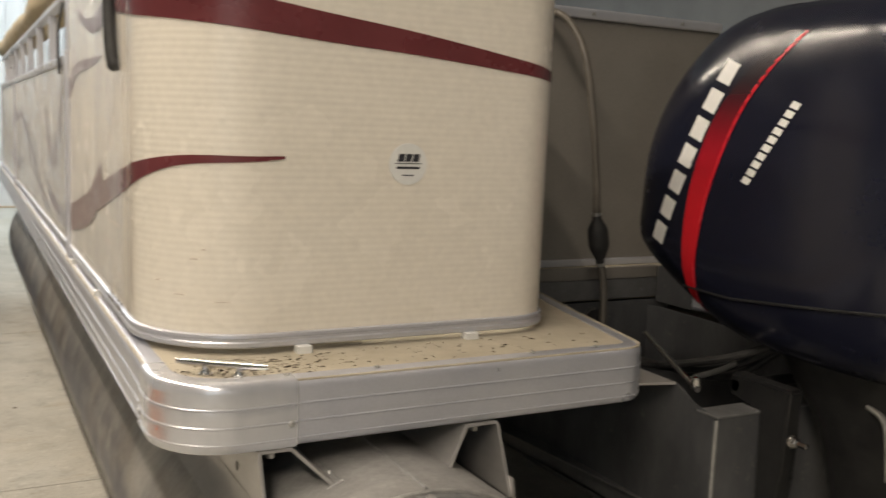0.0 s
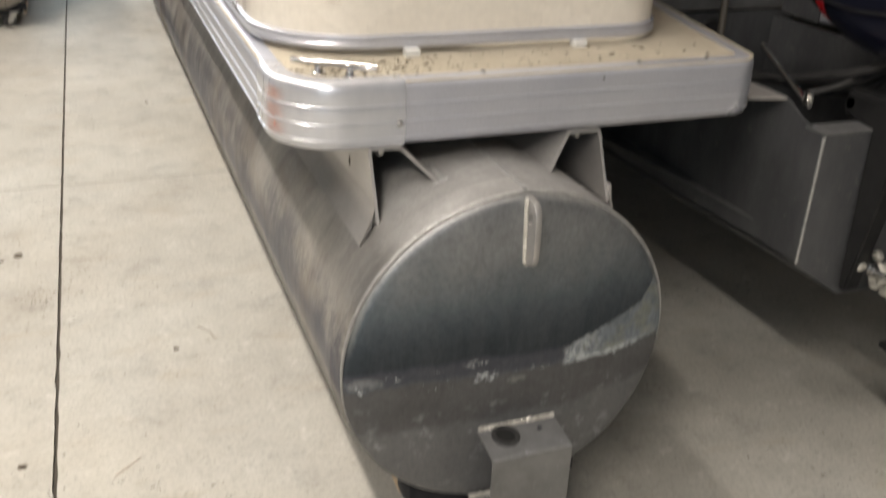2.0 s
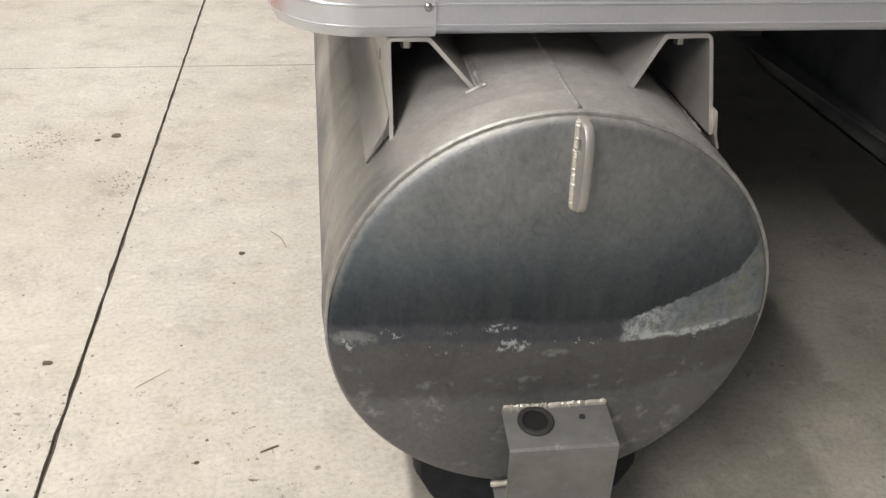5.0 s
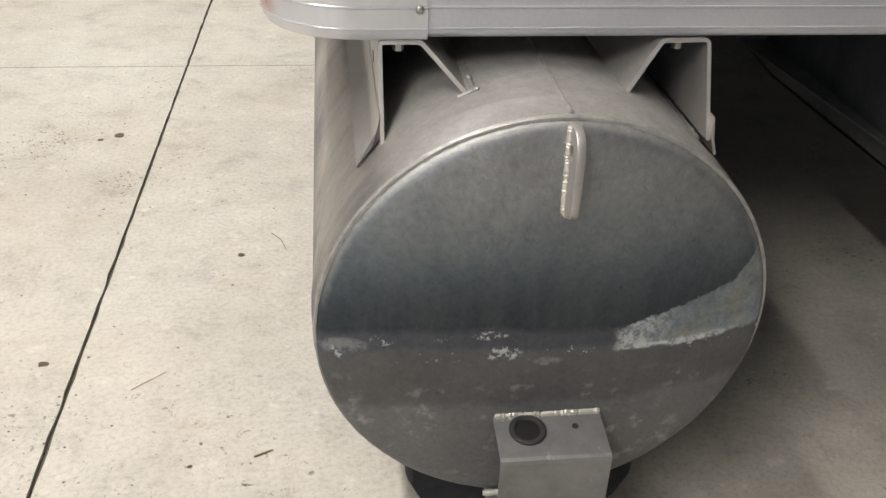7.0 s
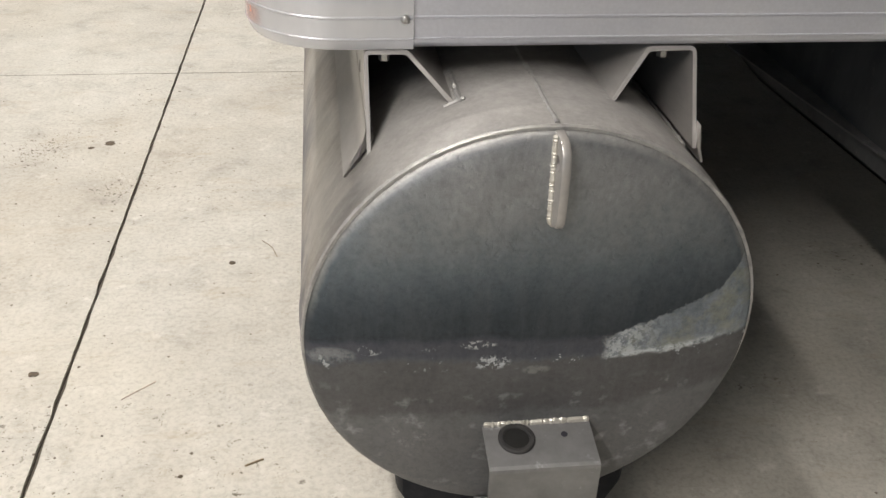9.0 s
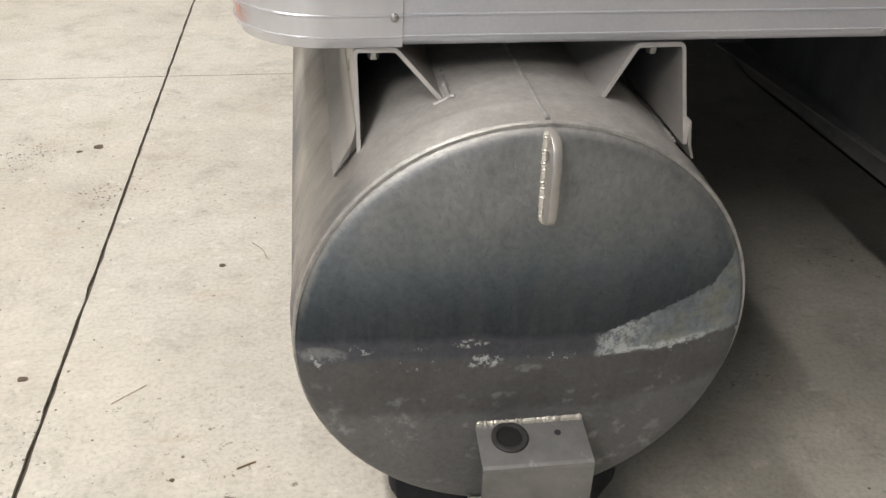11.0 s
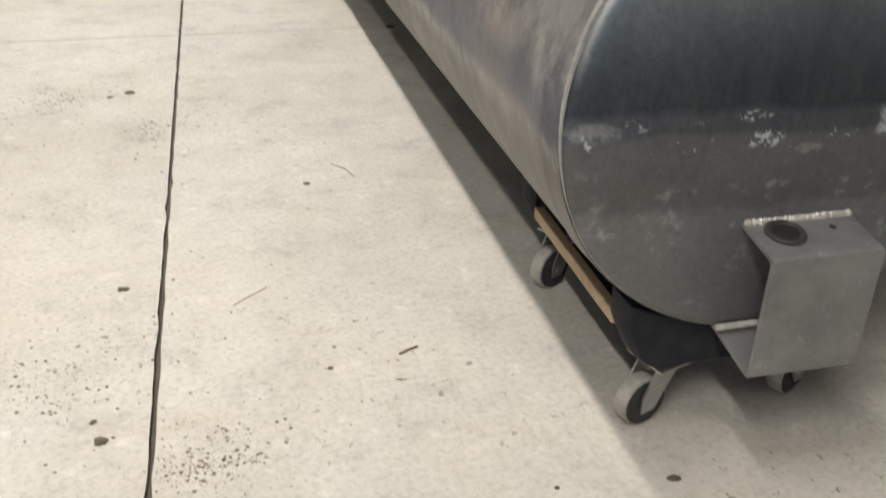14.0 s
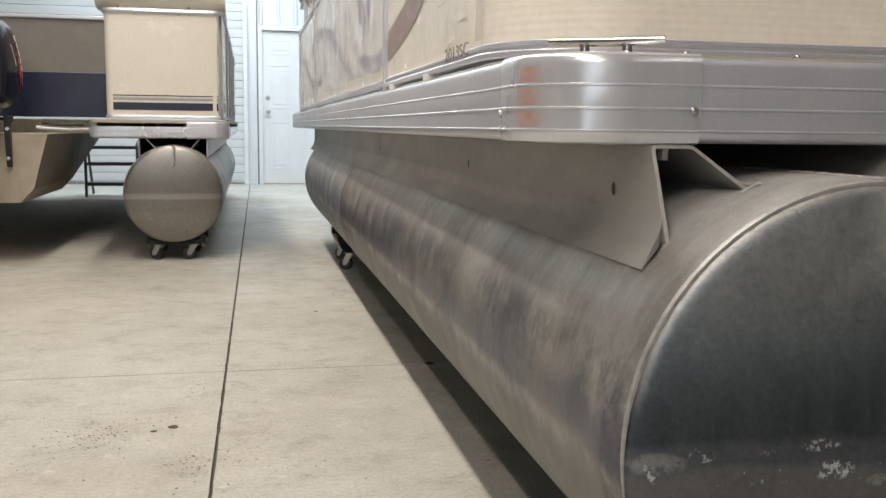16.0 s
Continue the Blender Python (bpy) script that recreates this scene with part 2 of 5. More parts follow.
def tube_metal():
    """Weathered aluminium of the float: run marks round the tube, a dark waterline, brown smears, a paler top; the
    underside carries painted shade.
    """
    n = Nodes("weathered_tube_aluminium")
    x, y, z = n.xyz()[0:3]
    run = n.noise(7.0, 7.0, 0.72, (0.45, 1.3, 0.45))
    col = n.ramp(run, (0.28, (0.22, 0.21, 0.205)), (0.5, (0.37, 0.355, 0.335)), (0.75, (0.55, 0.53, 0.49)))
    wob = n.math("MULTIPLY", n.math("SUBTRACT", run, 0.5), 0.05)
    zw = n.math("ADD", z, wob)
    line = n.math("MULTIPLY", n.step(zw, -0.040, -0.014), n.math("SUBTRACT", 1.0, n.step(zw, 0.010, 0.075)))
    col = n.mix(n.math("MULTIPLY", line, 0.85), col, (0.085, 0.09, 0.125))
    blots = n.ramp(n.noise(4.2, 6.0, 0.75, (1, 1.5, 1)), (0.45, 0.0), (0.58, 1.0))
    nearline = n.math("MULTIPLY", n.step(zw, -0.13, -0.05), n.math("SUBTRACT", 1.0, n.step(zw, 0.07, 0.13)))
    col = n.mix(n.math("MULTIPLY", n.math("MULTIPLY", blots, nearline), 0.78), col, (0.075, 0.080, 0.110))
    smear = n.ramp(n.noise(5.0, 6.0, 0.72, (1, 0.55, 1)), (0.48, 0.0), (0.62, 1.0))
    col = n.mix(n.math("MULTIPLY", smear, 0.45), col, (0.24, 0.195, 0.155))
    # dull brown underside, darkened further with shade put into the colour
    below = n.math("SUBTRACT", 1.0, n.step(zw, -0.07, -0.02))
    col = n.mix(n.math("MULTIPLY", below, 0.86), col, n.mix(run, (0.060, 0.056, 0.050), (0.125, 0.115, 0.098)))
    # paler grey towards the top of the tube
    crown = n.step(n.math("ADD", z, wob), 0.185, 0.235)
    dusty = n.ramp(n.noise(14.0, 7.0, 0.75), (0.3, (0.25, 0.245, 0.238)), (0.7, (0.40, 0.393, 0.38)))
    col = n.mix(n.math("MULTIPLY", crown, 0.85), col, dusty)
    col = n.mix(0.5, col, n.ramp(n.noise(120.0, 5.0, 0.7), (0.3, 0.70), (0.7, 1.1)), "MULTIPLY")
    fine = n.noise(160.0, 3.0, 0.6, (0.3, 2.0, 0.3))
    n.bump(fine, 0.10, 0.001)
    rough = n.ramp(n.noise(7.0, 5.0, 0.65), (0.3, 0.34), (0.7, 0.50))
    rough = n.mix(crown, rough, 0.62)
    return n.done(col, rough, n.mix(crown, n.mix(below, 0.68, 0.35), 0.30))


def clear_film(name, alpha):
    n = Nodes(name)
    n.p.inputs["Transmission Weight"].default_value = 0.0
    wr = n.ramp(n.noise(14.0, 6.0, 0.75, (1, 0.6, 0.35)), (0.46, 0.35), (0.60, 1.0))
    n.link(n.math("MULTIPLY", wr, alpha), n.p.inputs["Alpha"])
    n.bump(n.noise(11.0, 6.0, 0.75, (1, 0.7, 0.45)), 1.0, 0.03)
    return n.done((0.74, 0.74, 0.77), 0.10)


def paint_rub():
    n = Nodes("red_paint_rub")
    x, y, z = n.xyz()[0:3]
    soft = n.math("MULTIPLY", n.step(y, 0.185, 0.215), n.math("SUBTRACT", 1.0, n.step(y, 0.216, 0.246)))
    patchy = n.ramp(n.noise(55.0, 5.0, 0.7), (0.25, 0.35), (0.6, 1.0))
    n.link(n.math("MULTIPLY", n.math("MULTIPLY", soft, patchy), 0.5), n.p.inputs["Alpha"])
    return n.done((0.60, 0.24, 0.15), 0.5, 0.2)


def red_fade():
    """Printed stripe that runs from bright red into dark maroon towards the top of the cowl."""
    n = Nodes("red_cowl_stripe")
    z = n.xyz()[2]
    col = n.ramp(n.step(z, 1.10, 1.40), (0.0, (0.66, 0.018, 0.03)), (0.45, (0.36, 0.010, 0.022)), (1.0, (0.012, 0.004, 0.008)))
    return n.done(n.mix(0.12, col, n.ramp(n.noise(90.0), (0.3, 0.4), (0.7, 1.0)), "MULTIPLY"), 0.26)


def film_edge():
    n = Nodes("grimy_film_edge")
    n.p.inputs["Alpha"].default_value = 0.28
    n.bump(n.noise(20.0, 5.0, 0.7, (1, 1, 0.3)), 0.8, 0.01)
    return n.done((0.33, 0.29, 0.25), 0.3)


RUBRED = paint_rub()
FILMEDGE = film_edge()
CONCRETE = concrete()
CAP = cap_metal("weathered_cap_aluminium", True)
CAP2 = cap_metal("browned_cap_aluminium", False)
TUBE = tube_metal()
FILM = clear_film("wrinkled_clear_film", 0.34)
# same clear film, more opaque so its pale colour paints the bright reflections
FILM2 = clear_film("crumpled_film_with_sheen", 0.75)
PLATE = varied("mill_aluminium", (0.37, 0.36, 0.35), (0.53, 0.51, 0.49), 0.42, 0.6, 6.0, (1, 0.4, 1), 140.0)
BOXMET = varied("spotted_dull_aluminium", (0.195, 0.195, 0.197), (0.295, 0.295, 0.296), 0.50, 0.6, 11.0, fine=110.0, relief=0.25, wear=(0.475, 0.490, 0.504))
# stained pod metal, its base darkened for the shade under the deck
PODSHADE = varied("shaded_stained_aluminium", (0.095, 0.098, 0.104), (0.17, 0.172, 0.178), 0.5, 0.5, 9.0, (1, 1, 0.4), 110.0, relief=0.25, wear=(0.26, 0.25, 0.23))
PODMET = varied("tan_stained_aluminium", (0.34, 0.29, 0.22), (0.48, 0.42, 0.33), 0.5, 0.35, 5.0, wear=(0.25, 0.20, 0.14))
WELD = varied("weld_bead_metal", (0.50, 0.475, 0.42), (0.76, 0.74, 0.68), 0.48, 0.5, 60.0, fine=300.0, relief=0.4)
RIMWELD = varied("ground_rim_weld", (0.30, 0.30, 0.295), (0.50, 0.495, 0.48), 0.52, 0.6, 50.0, fine=300.0, relief=0.4)
HOLLOW = varied("unlit_inside_of_box", (0.006, 0.006, 0.006), (0.012, 0.012, 0.011), 0.9, 0.0, 40.0)
TRIM = varied("anodised_trim", (0.60, 0.615, 0.68), (0.69, 0.70, 0.75), 0.34, 0.58, 5.0, (1, 0.3, 1), 220.0, 0.04)
CORNER = varied("polished_corner_trim", (0.64, 0.655, 0.71), (0.72, 0.73, 0.77), 0.24, 0.58, 5.0, (1, 1, 0.3), 45.0, relief=0.0)
CHROME = varied("polished_steel", (0.62, 0.61, 0.60), (0.72, 0.71, 0.70), 0.14, 1.0, 20.0, relief=0.02)
STEEL = varied("zinc_steel", (0.42, 0.42, 0.41), (0.56, 0.55, 0.53), 0.36, 0.9, 25.0)
PANEL = varied("cream_painted_panel", (0.79, 0.735, 0.645), (0.84, 0.79, 0.705), 0.22, 0.0, 2.5, fine=70.0, relief=0.02, wear=None)
# beige paint lowered in tone to hold the shade of the motor well
BACKPANEL = varied("shaded_beige_panel", (0.20, 0.183, 0.165), (0.24, 0.222, 0.20), 0.45, 0.0, 4.0)
CARPET = varied("sandy_deck_vinyl", (0.42, 0.37, 0.285), (0.54, 0.485, 0.385), 0.85, 0.0, 14.0, fine=240.0, relief=0.5, wear=(0.24, 0.18, 0.12))
MAROON = varied("maroon_vinyl_stripe", (0.13, 0.028, 0.032), (0.17, 0.04, 0.045), 0.28, 0.0, 6.0, relief=0.02)
MAUVE = varied("faded_mauve_vinyl", (0.27, 0.22, 0.24), (0.34, 0.28, 0.30), 0.35, 0.0, 6.0, relief=0.02)
MAUVE2 = varied("faded_brown_vinyl", (0.25, 0.165, 0.15), (0.36, 0.26, 0.235), 0.4, 0.0, 9.0, (1, 1, 4), relief=0.02)
GREYVIN = varied("grey_vinyl_stripe", (0.34, 0.34, 0.37), (0.40, 0.40, 0.42), 0.35, 0.0, 6.0, relief=0.02)
NAVY = varied("navy_vinyl_stripe", (0.018, 0.022, 0.05), (0.028, 0.032, 0.07), 0.35, 0.0, 6.0, relief=0.02)
WHITE = varied("white_vinyl", (0.74, 0.74, 0.72), (0.80, 0.80, 0.78), 0.4, 0.0, 12.0, relief=0.02)
INK = varied("black_ink", (0.02, 0.02, 0.028), (0.035, 0.035, 0.045), 0.5, 0.0, 12.0, relief=0.02)
SCUFF = varied("brown_scuff", (0.42, 0.33, 0.26), (0.54, 0.44, 0.36), 0.6, 0.0, 90.0)
GREYINK = varied("worn_grey_ink", (0.14, 0.12, 0.11), (0.22, 0.20, 0.18), 0.6, 0.0, 60.0)
COWL = varied("black_cowl_paint", (0.008, 0.009, 0.019), (0.011, 0.013, 0.026), 0.2, 0.0, 4.0, relief=0.02)
REDST = red_fade()
REDLINE = varied("red_cowl_line", (0.60, 0.015, 0.03), (0.70, 0.025, 0.04), 0.28, 0.0, 5.0, relief=0.02)
BLACKMET = varied("black_cast_metal", (0.010, 0.010, 0.011), (0.022, 0.022, 0.022), 0.42, 0.0, 20.0)
RUBBER = varied("black_rubber", (0.018, 0.018, 0.019), (0.035, 0.034, 0.033), 0.65, 0.0, 30.0)
TYRE = varied("scuffed_grey_tyre", (0.20, 0.19, 0.17), (0.42, 0.40, 0.36), 0.7, 0.0, 30.0)
HOSE = varied("brown_grey_hose", (0.085, 0.075, 0.062), (0.13, 0.115, 0.095), 0.45, 0.0, 20.0)
PAD = varied("black_dolly_carpet", (0.006, 0.007, 0.010), (0.016, 0.017, 0.021), 0.9, 0.0, 25.0, fine=180.0, relief=0.6)
PLY = varied("pale_plywood", (0.42, 0.30, 0.19), (0.56, 0.42, 0.28), 0.65, 0.0, 12.0, (1, 6, 6))
TAN = varied("tan_boat_cover", (0.44, 0.36, 0.23), (0.56, 0.47, 0.32), 0.8, 0.0, 6.0, relief=0.3)
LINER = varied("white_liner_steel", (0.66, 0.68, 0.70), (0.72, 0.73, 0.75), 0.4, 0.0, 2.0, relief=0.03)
# darker version of the liner, so that unseen walls bounce less light
WALLGREY = varied("bounce_cutting_grey_liner", (0.30, 0.305, 0.31), (0.38, 0.385, 0.39), 0.55, 0.0, 1.5, relief=0.03)
DOORW = varied("white_door_paint", (0.72, 0.73, 0.74), (0.78, 0.79, 0.80), 0.4, 0.0, 3.0, relief=0.03)
SLATW = varied("white_shutter_slat", (0.58, 0.59, 0.59), (0.66, 0.67, 0.67), 0.45, 0.0, 3.0, (0.3, 1, 3))
YELLOW = varied("yellow_tag", (0.62, 0.47, 0.06), (0.70, 0.55, 0.10), 0.5, 0.0, 20.0)
DARKGAP = varied("dark_joint_filler", (0.05, 0.042, 0.033), (0.10, 0.085, 0.068), 0.9, 0.0, 20.0)
STALK = varied("dry_stalk", (0.16, 0.12, 0.07), (0.26, 0.20, 0.13), 0.8, 0.0, 60.0)
STANDMET = varied("dark_grey_steel", (0.06, 0.065, 0.07), (0.10, 0.105, 0.11), 0.45, 0.3, 18.0)
SEAMTONE = varied("browned_seam_weld", (0.16, 0.13, 0.10), (0.26, 0.22, 0.18), 0.5, 0.4, 30.0)
GRIT = varied("brown_floor_grit", (0.13, 0.11, 0.085), (0.24, 0.205, 0.165), 0.9, 0.0, 40.0)
DEADBUG = varied("dark_leaf_litter", (0.06, 0.045, 0.03), (0.13, 0.10, 0.07), 0.85, 0.0, 60.0)

# ---- mesh helpers ----


def part(name, bm, material, parent=None, label="", smooth=False, m=None):
    me = bpy.data.meshes.new(name)
    bmesh.ops.recalc_face_normals(bm, faces=bm.faces)
    bm.to_mesh(me)
    bm.free()
    me.materials.append(material)
    if smooth:
        for p in me.polygons:
            p.use_smooth = True
        me.set_sharp_from_angle(angle=radians(38))
    ob = new(name, me)
    if parent:
        ob.parent = parent
    if m is not None:
        ob.matrix_basis = m
    if label:
        ob["label"] = label
    return ob


def thing(name, label, category, at=(0, 0, 0), group="", kind=""):
    ob = new(name)
    ob.empty_display_size = 0.1
    ob.location = at
    return tagged(ob, label, category, group, kind)


def add_box(bm, x0, x1, y0, y1, z0, z1, bevel=0.0, seg=2):
    r = bmesh.ops.create_cube(bm, size=1.0, matrix=Matrix.LocRotScale(((x0 + x1) / 2, (y0 + y1) / 2, (z0 + z1) / 2), None, (x1 - x0, y1 - y0, z1 - z0)))
    if bevel > 0:
        es = list({e for v in r["verts"] for e in v.link_edges})
        bmesh.ops.bevel(bm, geom=es, offset=bevel, segments=seg, affect="EDGES", profile=0.5)
    return bm


def boxed(x0, x1, y0, y1, z0, z1, bevel=0.0, seg=2):
    return add_box(bmesh.new(), x0, x1, y0, y1, z0, z1, bevel, seg)


def loft(rings, closed=True, caps=True, bm=None):
    """Skin over rings of points, each with as many points as the first."""
    bm = bm or bmesh.new()
    vs = [[bm.verts.new(p) for p in ring] for ring in rings]
    n = len(vs[0])
    for a, b in zip(vs, vs[1:]):
        for i in range(n if closed else n - 1):
            j = (i + 1) % n
            bm.faces.new((a[i], a[j], b[j], b[i]))
    if caps and closed:
        bm.faces.new(vs[0][::-1])
        bm.faces.new(vs[-1])
    return bm


def turned(profile, seg=24, axis="z"):
    """Solid of revolution from (radius, height) pairs."""
    rings = []
    for r, h in profile:
        ring = []
        for i in range(seg):
            a = 2 * math.pi * i / seg
            c, s = r * math.cos(a), r * math.sin(a)
            ring.append({"z": (c, s, h), "y": (c, h, s), "x": (h, c, s)}[axis])
        rings.append(ring)
    return loft(rings)


def smooth_path(points, n=8):
    """Catmull-Rom through the points."""
    ps = [Vector(p) for p in points]
    ps = [ps[0] * 2 - ps[1]] + ps + [ps[-1] * 2 - ps[-2]]
    out = []
    for i in range(1, len(ps) - 2):
        a, b, c, d = ps[i - 1:i + 3]
        for k in range(n):
            t = k / n
            out.append(0.5 * ((2 * b) + (c - a) * t + (2 * a - 5 * b + 4 * c - d) * t * t + (3 * b - a - 3 * c + d) * t ** 3))
    out.append(ps[-2])
    return out


def tube(points, radius, seg=10, bm=None):
    """A round bar along points; radius is a number or one per point."""
    ps = [Vector(p) for p in points]
    rings, side = [], None
    for i, p in enumerate(ps):
        d = (ps[min(i + 1, len(ps) - 1)] - ps[max(i - 1, 0)]).normalized()
        if side is None:
            side = d.orthogonal().normalized()
        side = (side - d * side.dot(d)).normalized()
        up = d.cross(side)
        r = radius[i] if isinstance(radius, (list, tuple)) else radius
        rings.append([p + (side * math.cos(a) + up * math.sin(a)) * r for a in (2 * math.pi * k / seg for k in range(seg))])
    return loft(rings, bm=bm)


def arc(cx, cy, r, a0, a1, n=8):
    return [(cx + r * math.cos(radians(a0 + (a1 - a0) * i / n)), cy + r * math.sin(radians(a0 + (a1 - a0) * i / n))) for i in range(n + 1)]


def plan_normals(path):
    """Outward normals (to the right of the way) of a path in plan."""
    out = []
    for i in range(len(path)):
        a, b = path[max(i - 1, 0)], path[min(i + 1, len(path) - 1)]
        dx, dy = b[0] - a[0], b[1] - a[1]
        l = math.hypot(dx, dy) or 1
        out.append((dy / l, -dx / l))
    return out


def sweep(path, profile, closed=True):
    """Sweep a profile of (outward, z) along a path in plan."""
    rings = []
    for (x, y), (nx, ny) in zip(path, plan_normals(path)):
        rings.append([(x + nx * o, y + ny * o, z) for o, z in profile])
    return loft(rings, closed=closed, caps=closed)


def prism(poly, lo, hi, axis="z"):
    """A flat outline of (a, b) pairs given thickness along an axis."""
    def put(a, b, h):
        return {"z": (a, b, h), "y": (a, h, b), "x": (h, a, b)}[axis]
    return loft([[put(a, b, lo) for a, b in poly], [put(a, b, hi) for a, b in poly]])


def along(path):
    """Running lengths of a path in plan."""
    s = [0.0]
    for a, b in zip(path, path[1:]):
        s.append(s[-1] + math.hypot(b[0] - a[0], b[1] - a[1]))
    return s


def on_path(path, lengths, s):
    for i in range(len(path) - 1):
        if s <= lengths[i + 1] or i == len(path) - 2:
            k = (s - lengths[i]) / (lengths[i + 1] - lengths[i])
            a, b = path[i], path[i + 1]
            l = math.hypot(b[0] - a[0], b[1] - a[1])
            return a[0] + (b[0] - a[0]) * k, a[1] + (b[1] - a[1]) * k, (b[1] - a[1]) / l, -(b[0] - a[0]) / l


def decal(path, s0, s1, low, high, proud=0.002, n=60, sheet=0):
    """A thin strip on the panel between two heights that vary along it."""
    ln = along(path)
    rings = []
    for i in range(n + 1):
        s = s0 + (s1 - s0) * i / n
        x, y, nx, ny = on_path(path, ln, s)
        lo, hi = low(s), high(s)
        if sheet:
            rings.append([(x + nx * (proud + 0.0012 * noise.noise((s * 9, k * 0.7, 4))), y + ny * (proud + 0.0012 * noise.noise((s * 9, k * 0.7, 4))), lo + (hi - lo) * k / sheet) for k in range(sheet + 1)])
        else:
            rings.append([(x + nx * o, y + ny * o, z) for o, z in ((0, lo), (proud, lo), (proud, hi), (0, hi))])
    return loft(rings, closed=not sheet)


def curve_of(*pts):
    """Smooth height along a run, from (run, height) pairs."""
    xs, ys = zip(*pts)
    n = len(xs)
    slope = [(ys[min(i + 1, n - 1)] - ys[max(i - 1, 0)]) / (xs[min(i + 1, n - 1)] - xs[max(i - 1, 0)]) for i in range(n)]

    def f(s):
        if s <= xs[0]:
            return ys[0]
        for i in range(len(xs) - 1):
            if s <= xs[i + 1]:
                h = xs[i + 1] - xs[i]
                t = (s - xs[i]) / h
                m0, m1 = slope[i] * h, slope[i + 1] * h
                a, b = ys[i], ys[i + 1]
                return a * (2 * t ** 3 - 3 * t * t + 1) + m0 * (t ** 3 - 2 * t * t + t) + b * (3 * t * t - 2 * t ** 3) + m1 * (t ** 3 - t * t)
        return ys[-1]
    return f


def screw_head(parent, x, y, z, facing, r=0.0055):
    """A pan-head screw with its recess."""
    bm = turned([(r, 0), (r, 0.0012), (r * 0.75, 0.0030), (r * 0.35, 0.0036), (r * 0.30, 0.0026), (0.0004, 0.0026)], 12)
    turn = {"-y": (90, 0, 0), "-x": (0, -90, 0), "z": (0, 0, 0)}[facing]
    return part("screw", bm, STEEL, parent, smooth=True, m=pose(x, y, z, *turn))


# ---- setting ----
FAR, BACK, LEFT, RIGHT, ROOF = 12.0, -5.5, -7.5, 6.2, 4.1

ground = part("floor_base", boxed(LEFT - 0.3, RIGHT + 0.3, BACK - 0.3, FAR + 0.3, -0.20, -0.009), DARKGAP)
ground.name = "floor"
tagged(ground, "worn pale concrete floor with sawn dark joints", "floor", kind="structure")

xs = [LEFT - 0.2, -5.57, -3.16, -0.752, 1.66, 4.07, RIGHT + 0.2]
ys = [BACK - 0.2, -5.08, -2.67, -0.26, 2.15, 4.56, 6.97, 9.38, FAR + 0.2]
for i in range(len(xs) - 1):
    for j in range(len(ys) - 1):
        gx, gy = 0.0042, 0.0024
        x0, x1, y0, y1 = xs[i] + gx, xs[i + 1] - gx, ys[j] + gy, ys[j + 1] - gy
        bm = bmesh.new()
        # ragged joint edges
        n = 60
        ring = [(x0 + (x1 - x0) * k / n, y0) for k in range(n)]
        ring += [(x1 - 0.0045 * noise.noise((j * 3.1 + k * 0.61, i * 5.0, 0)), y0 + (y1 - y0) * k / n) for k in range(n)]
        ring += [(x1 - (x1 - x0) * k / n, y1) for k in range(n)]
        ring += [(x0 + 0.0040 * noise.noise((j * 3.1 + k * 0.83, i * 7.0, 2)), y1 - (y1 - y0) * k / n) for k in range(n)]
        ring = [(x + 0.0085 * y - 0.024, y) for x, y in ring]
        bm = prism(ring, -0.0085, 0.0)
        part("floor_slab", bm, CONCRETE, ground)

wall_far = part("wall_far", boxed(LEFT, -4.3, FAR, FAR + 0.2, 0, ROOF), LINER)
tagged(wall_far, "white ribbed steel liner wall", "wall", kind="structure")
part("pier", boxed(-0.685, -0.545, FAR, FAR + 0.2, 0, ROOF), LINER, wall_far)
part("over_door", boxed(-0.545, 0.43, FAR + 0.02, FAR + 0.2, 2.10, ROOF), LINER, wall_far)
part("beside_door", boxed(0.43, RIGHT, FAR + 0.02, FAR + 0.2, 0, ROOF), LINER, wall_far)
part("over_shutter", boxed(-4.3, -0.685, FAR + 0.02, FAR + 0.2, 3.4, ROOF), LINER, wall_far)
for k in range(26):
    rx = -0.50 + k * 0.229
    z0 = 2.14 if rx < 0.45 else 0.0
    if rx < RIGHT - 0.1:
        prof = [(rx - 0.03, FAR + 0.022), (rx - 0.014, FAR - 0.004), (rx + 0.014, FAR - 0.004), (rx + 0.03, FAR + 0.022)]
        part("rib", prism(prof, z0, ROOF), LINER, wall_far)
# walls and ceiling out of view, kept grey to limit the bounce
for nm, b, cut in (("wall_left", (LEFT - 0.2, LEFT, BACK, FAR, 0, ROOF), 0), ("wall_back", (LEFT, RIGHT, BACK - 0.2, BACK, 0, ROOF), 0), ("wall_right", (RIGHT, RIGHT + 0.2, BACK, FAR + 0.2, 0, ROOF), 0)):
    tagged(part(nm, boxed(*b), WALLGREY), "plain unseen wall, grey to cut bounce light", "wall", kind="structure")
tagged(part("ceiling", boxed(LEFT - 0.2, RIGHT + 0.2, BACK - 0.2, FAR + 0.2, ROOF, ROOF + 0.15), WALLGREY), "unseen ceiling, grey to cut bounce light", "ceiling", kind="structure")

# roller shutter
shutter = thing("roller_shutter", "closed white slatted roller shutter in the far wall", "shutter", (0, FAR, 0), kind="structure")
SL = 0.112
for k in range(30):
    z = 0.045 + k * SL
    prof = [(0.0, z + 0.002), (-0.005, z + 0.006), (-0.007, z + 0.05), (-0.005, z + 0.105), (0.0, z + 0.110), (0.02, z + 0.110), (0.02, z + 0.002)]
    part("slat", prism(prof, -4.3, -0.70, axis="x"), SLATW, shutter)
part("bottom_rail", boxed(-4.3, -0.70, -0.03, 0.03, 0.002, 0.045, 0.006), STEEL, shutter)
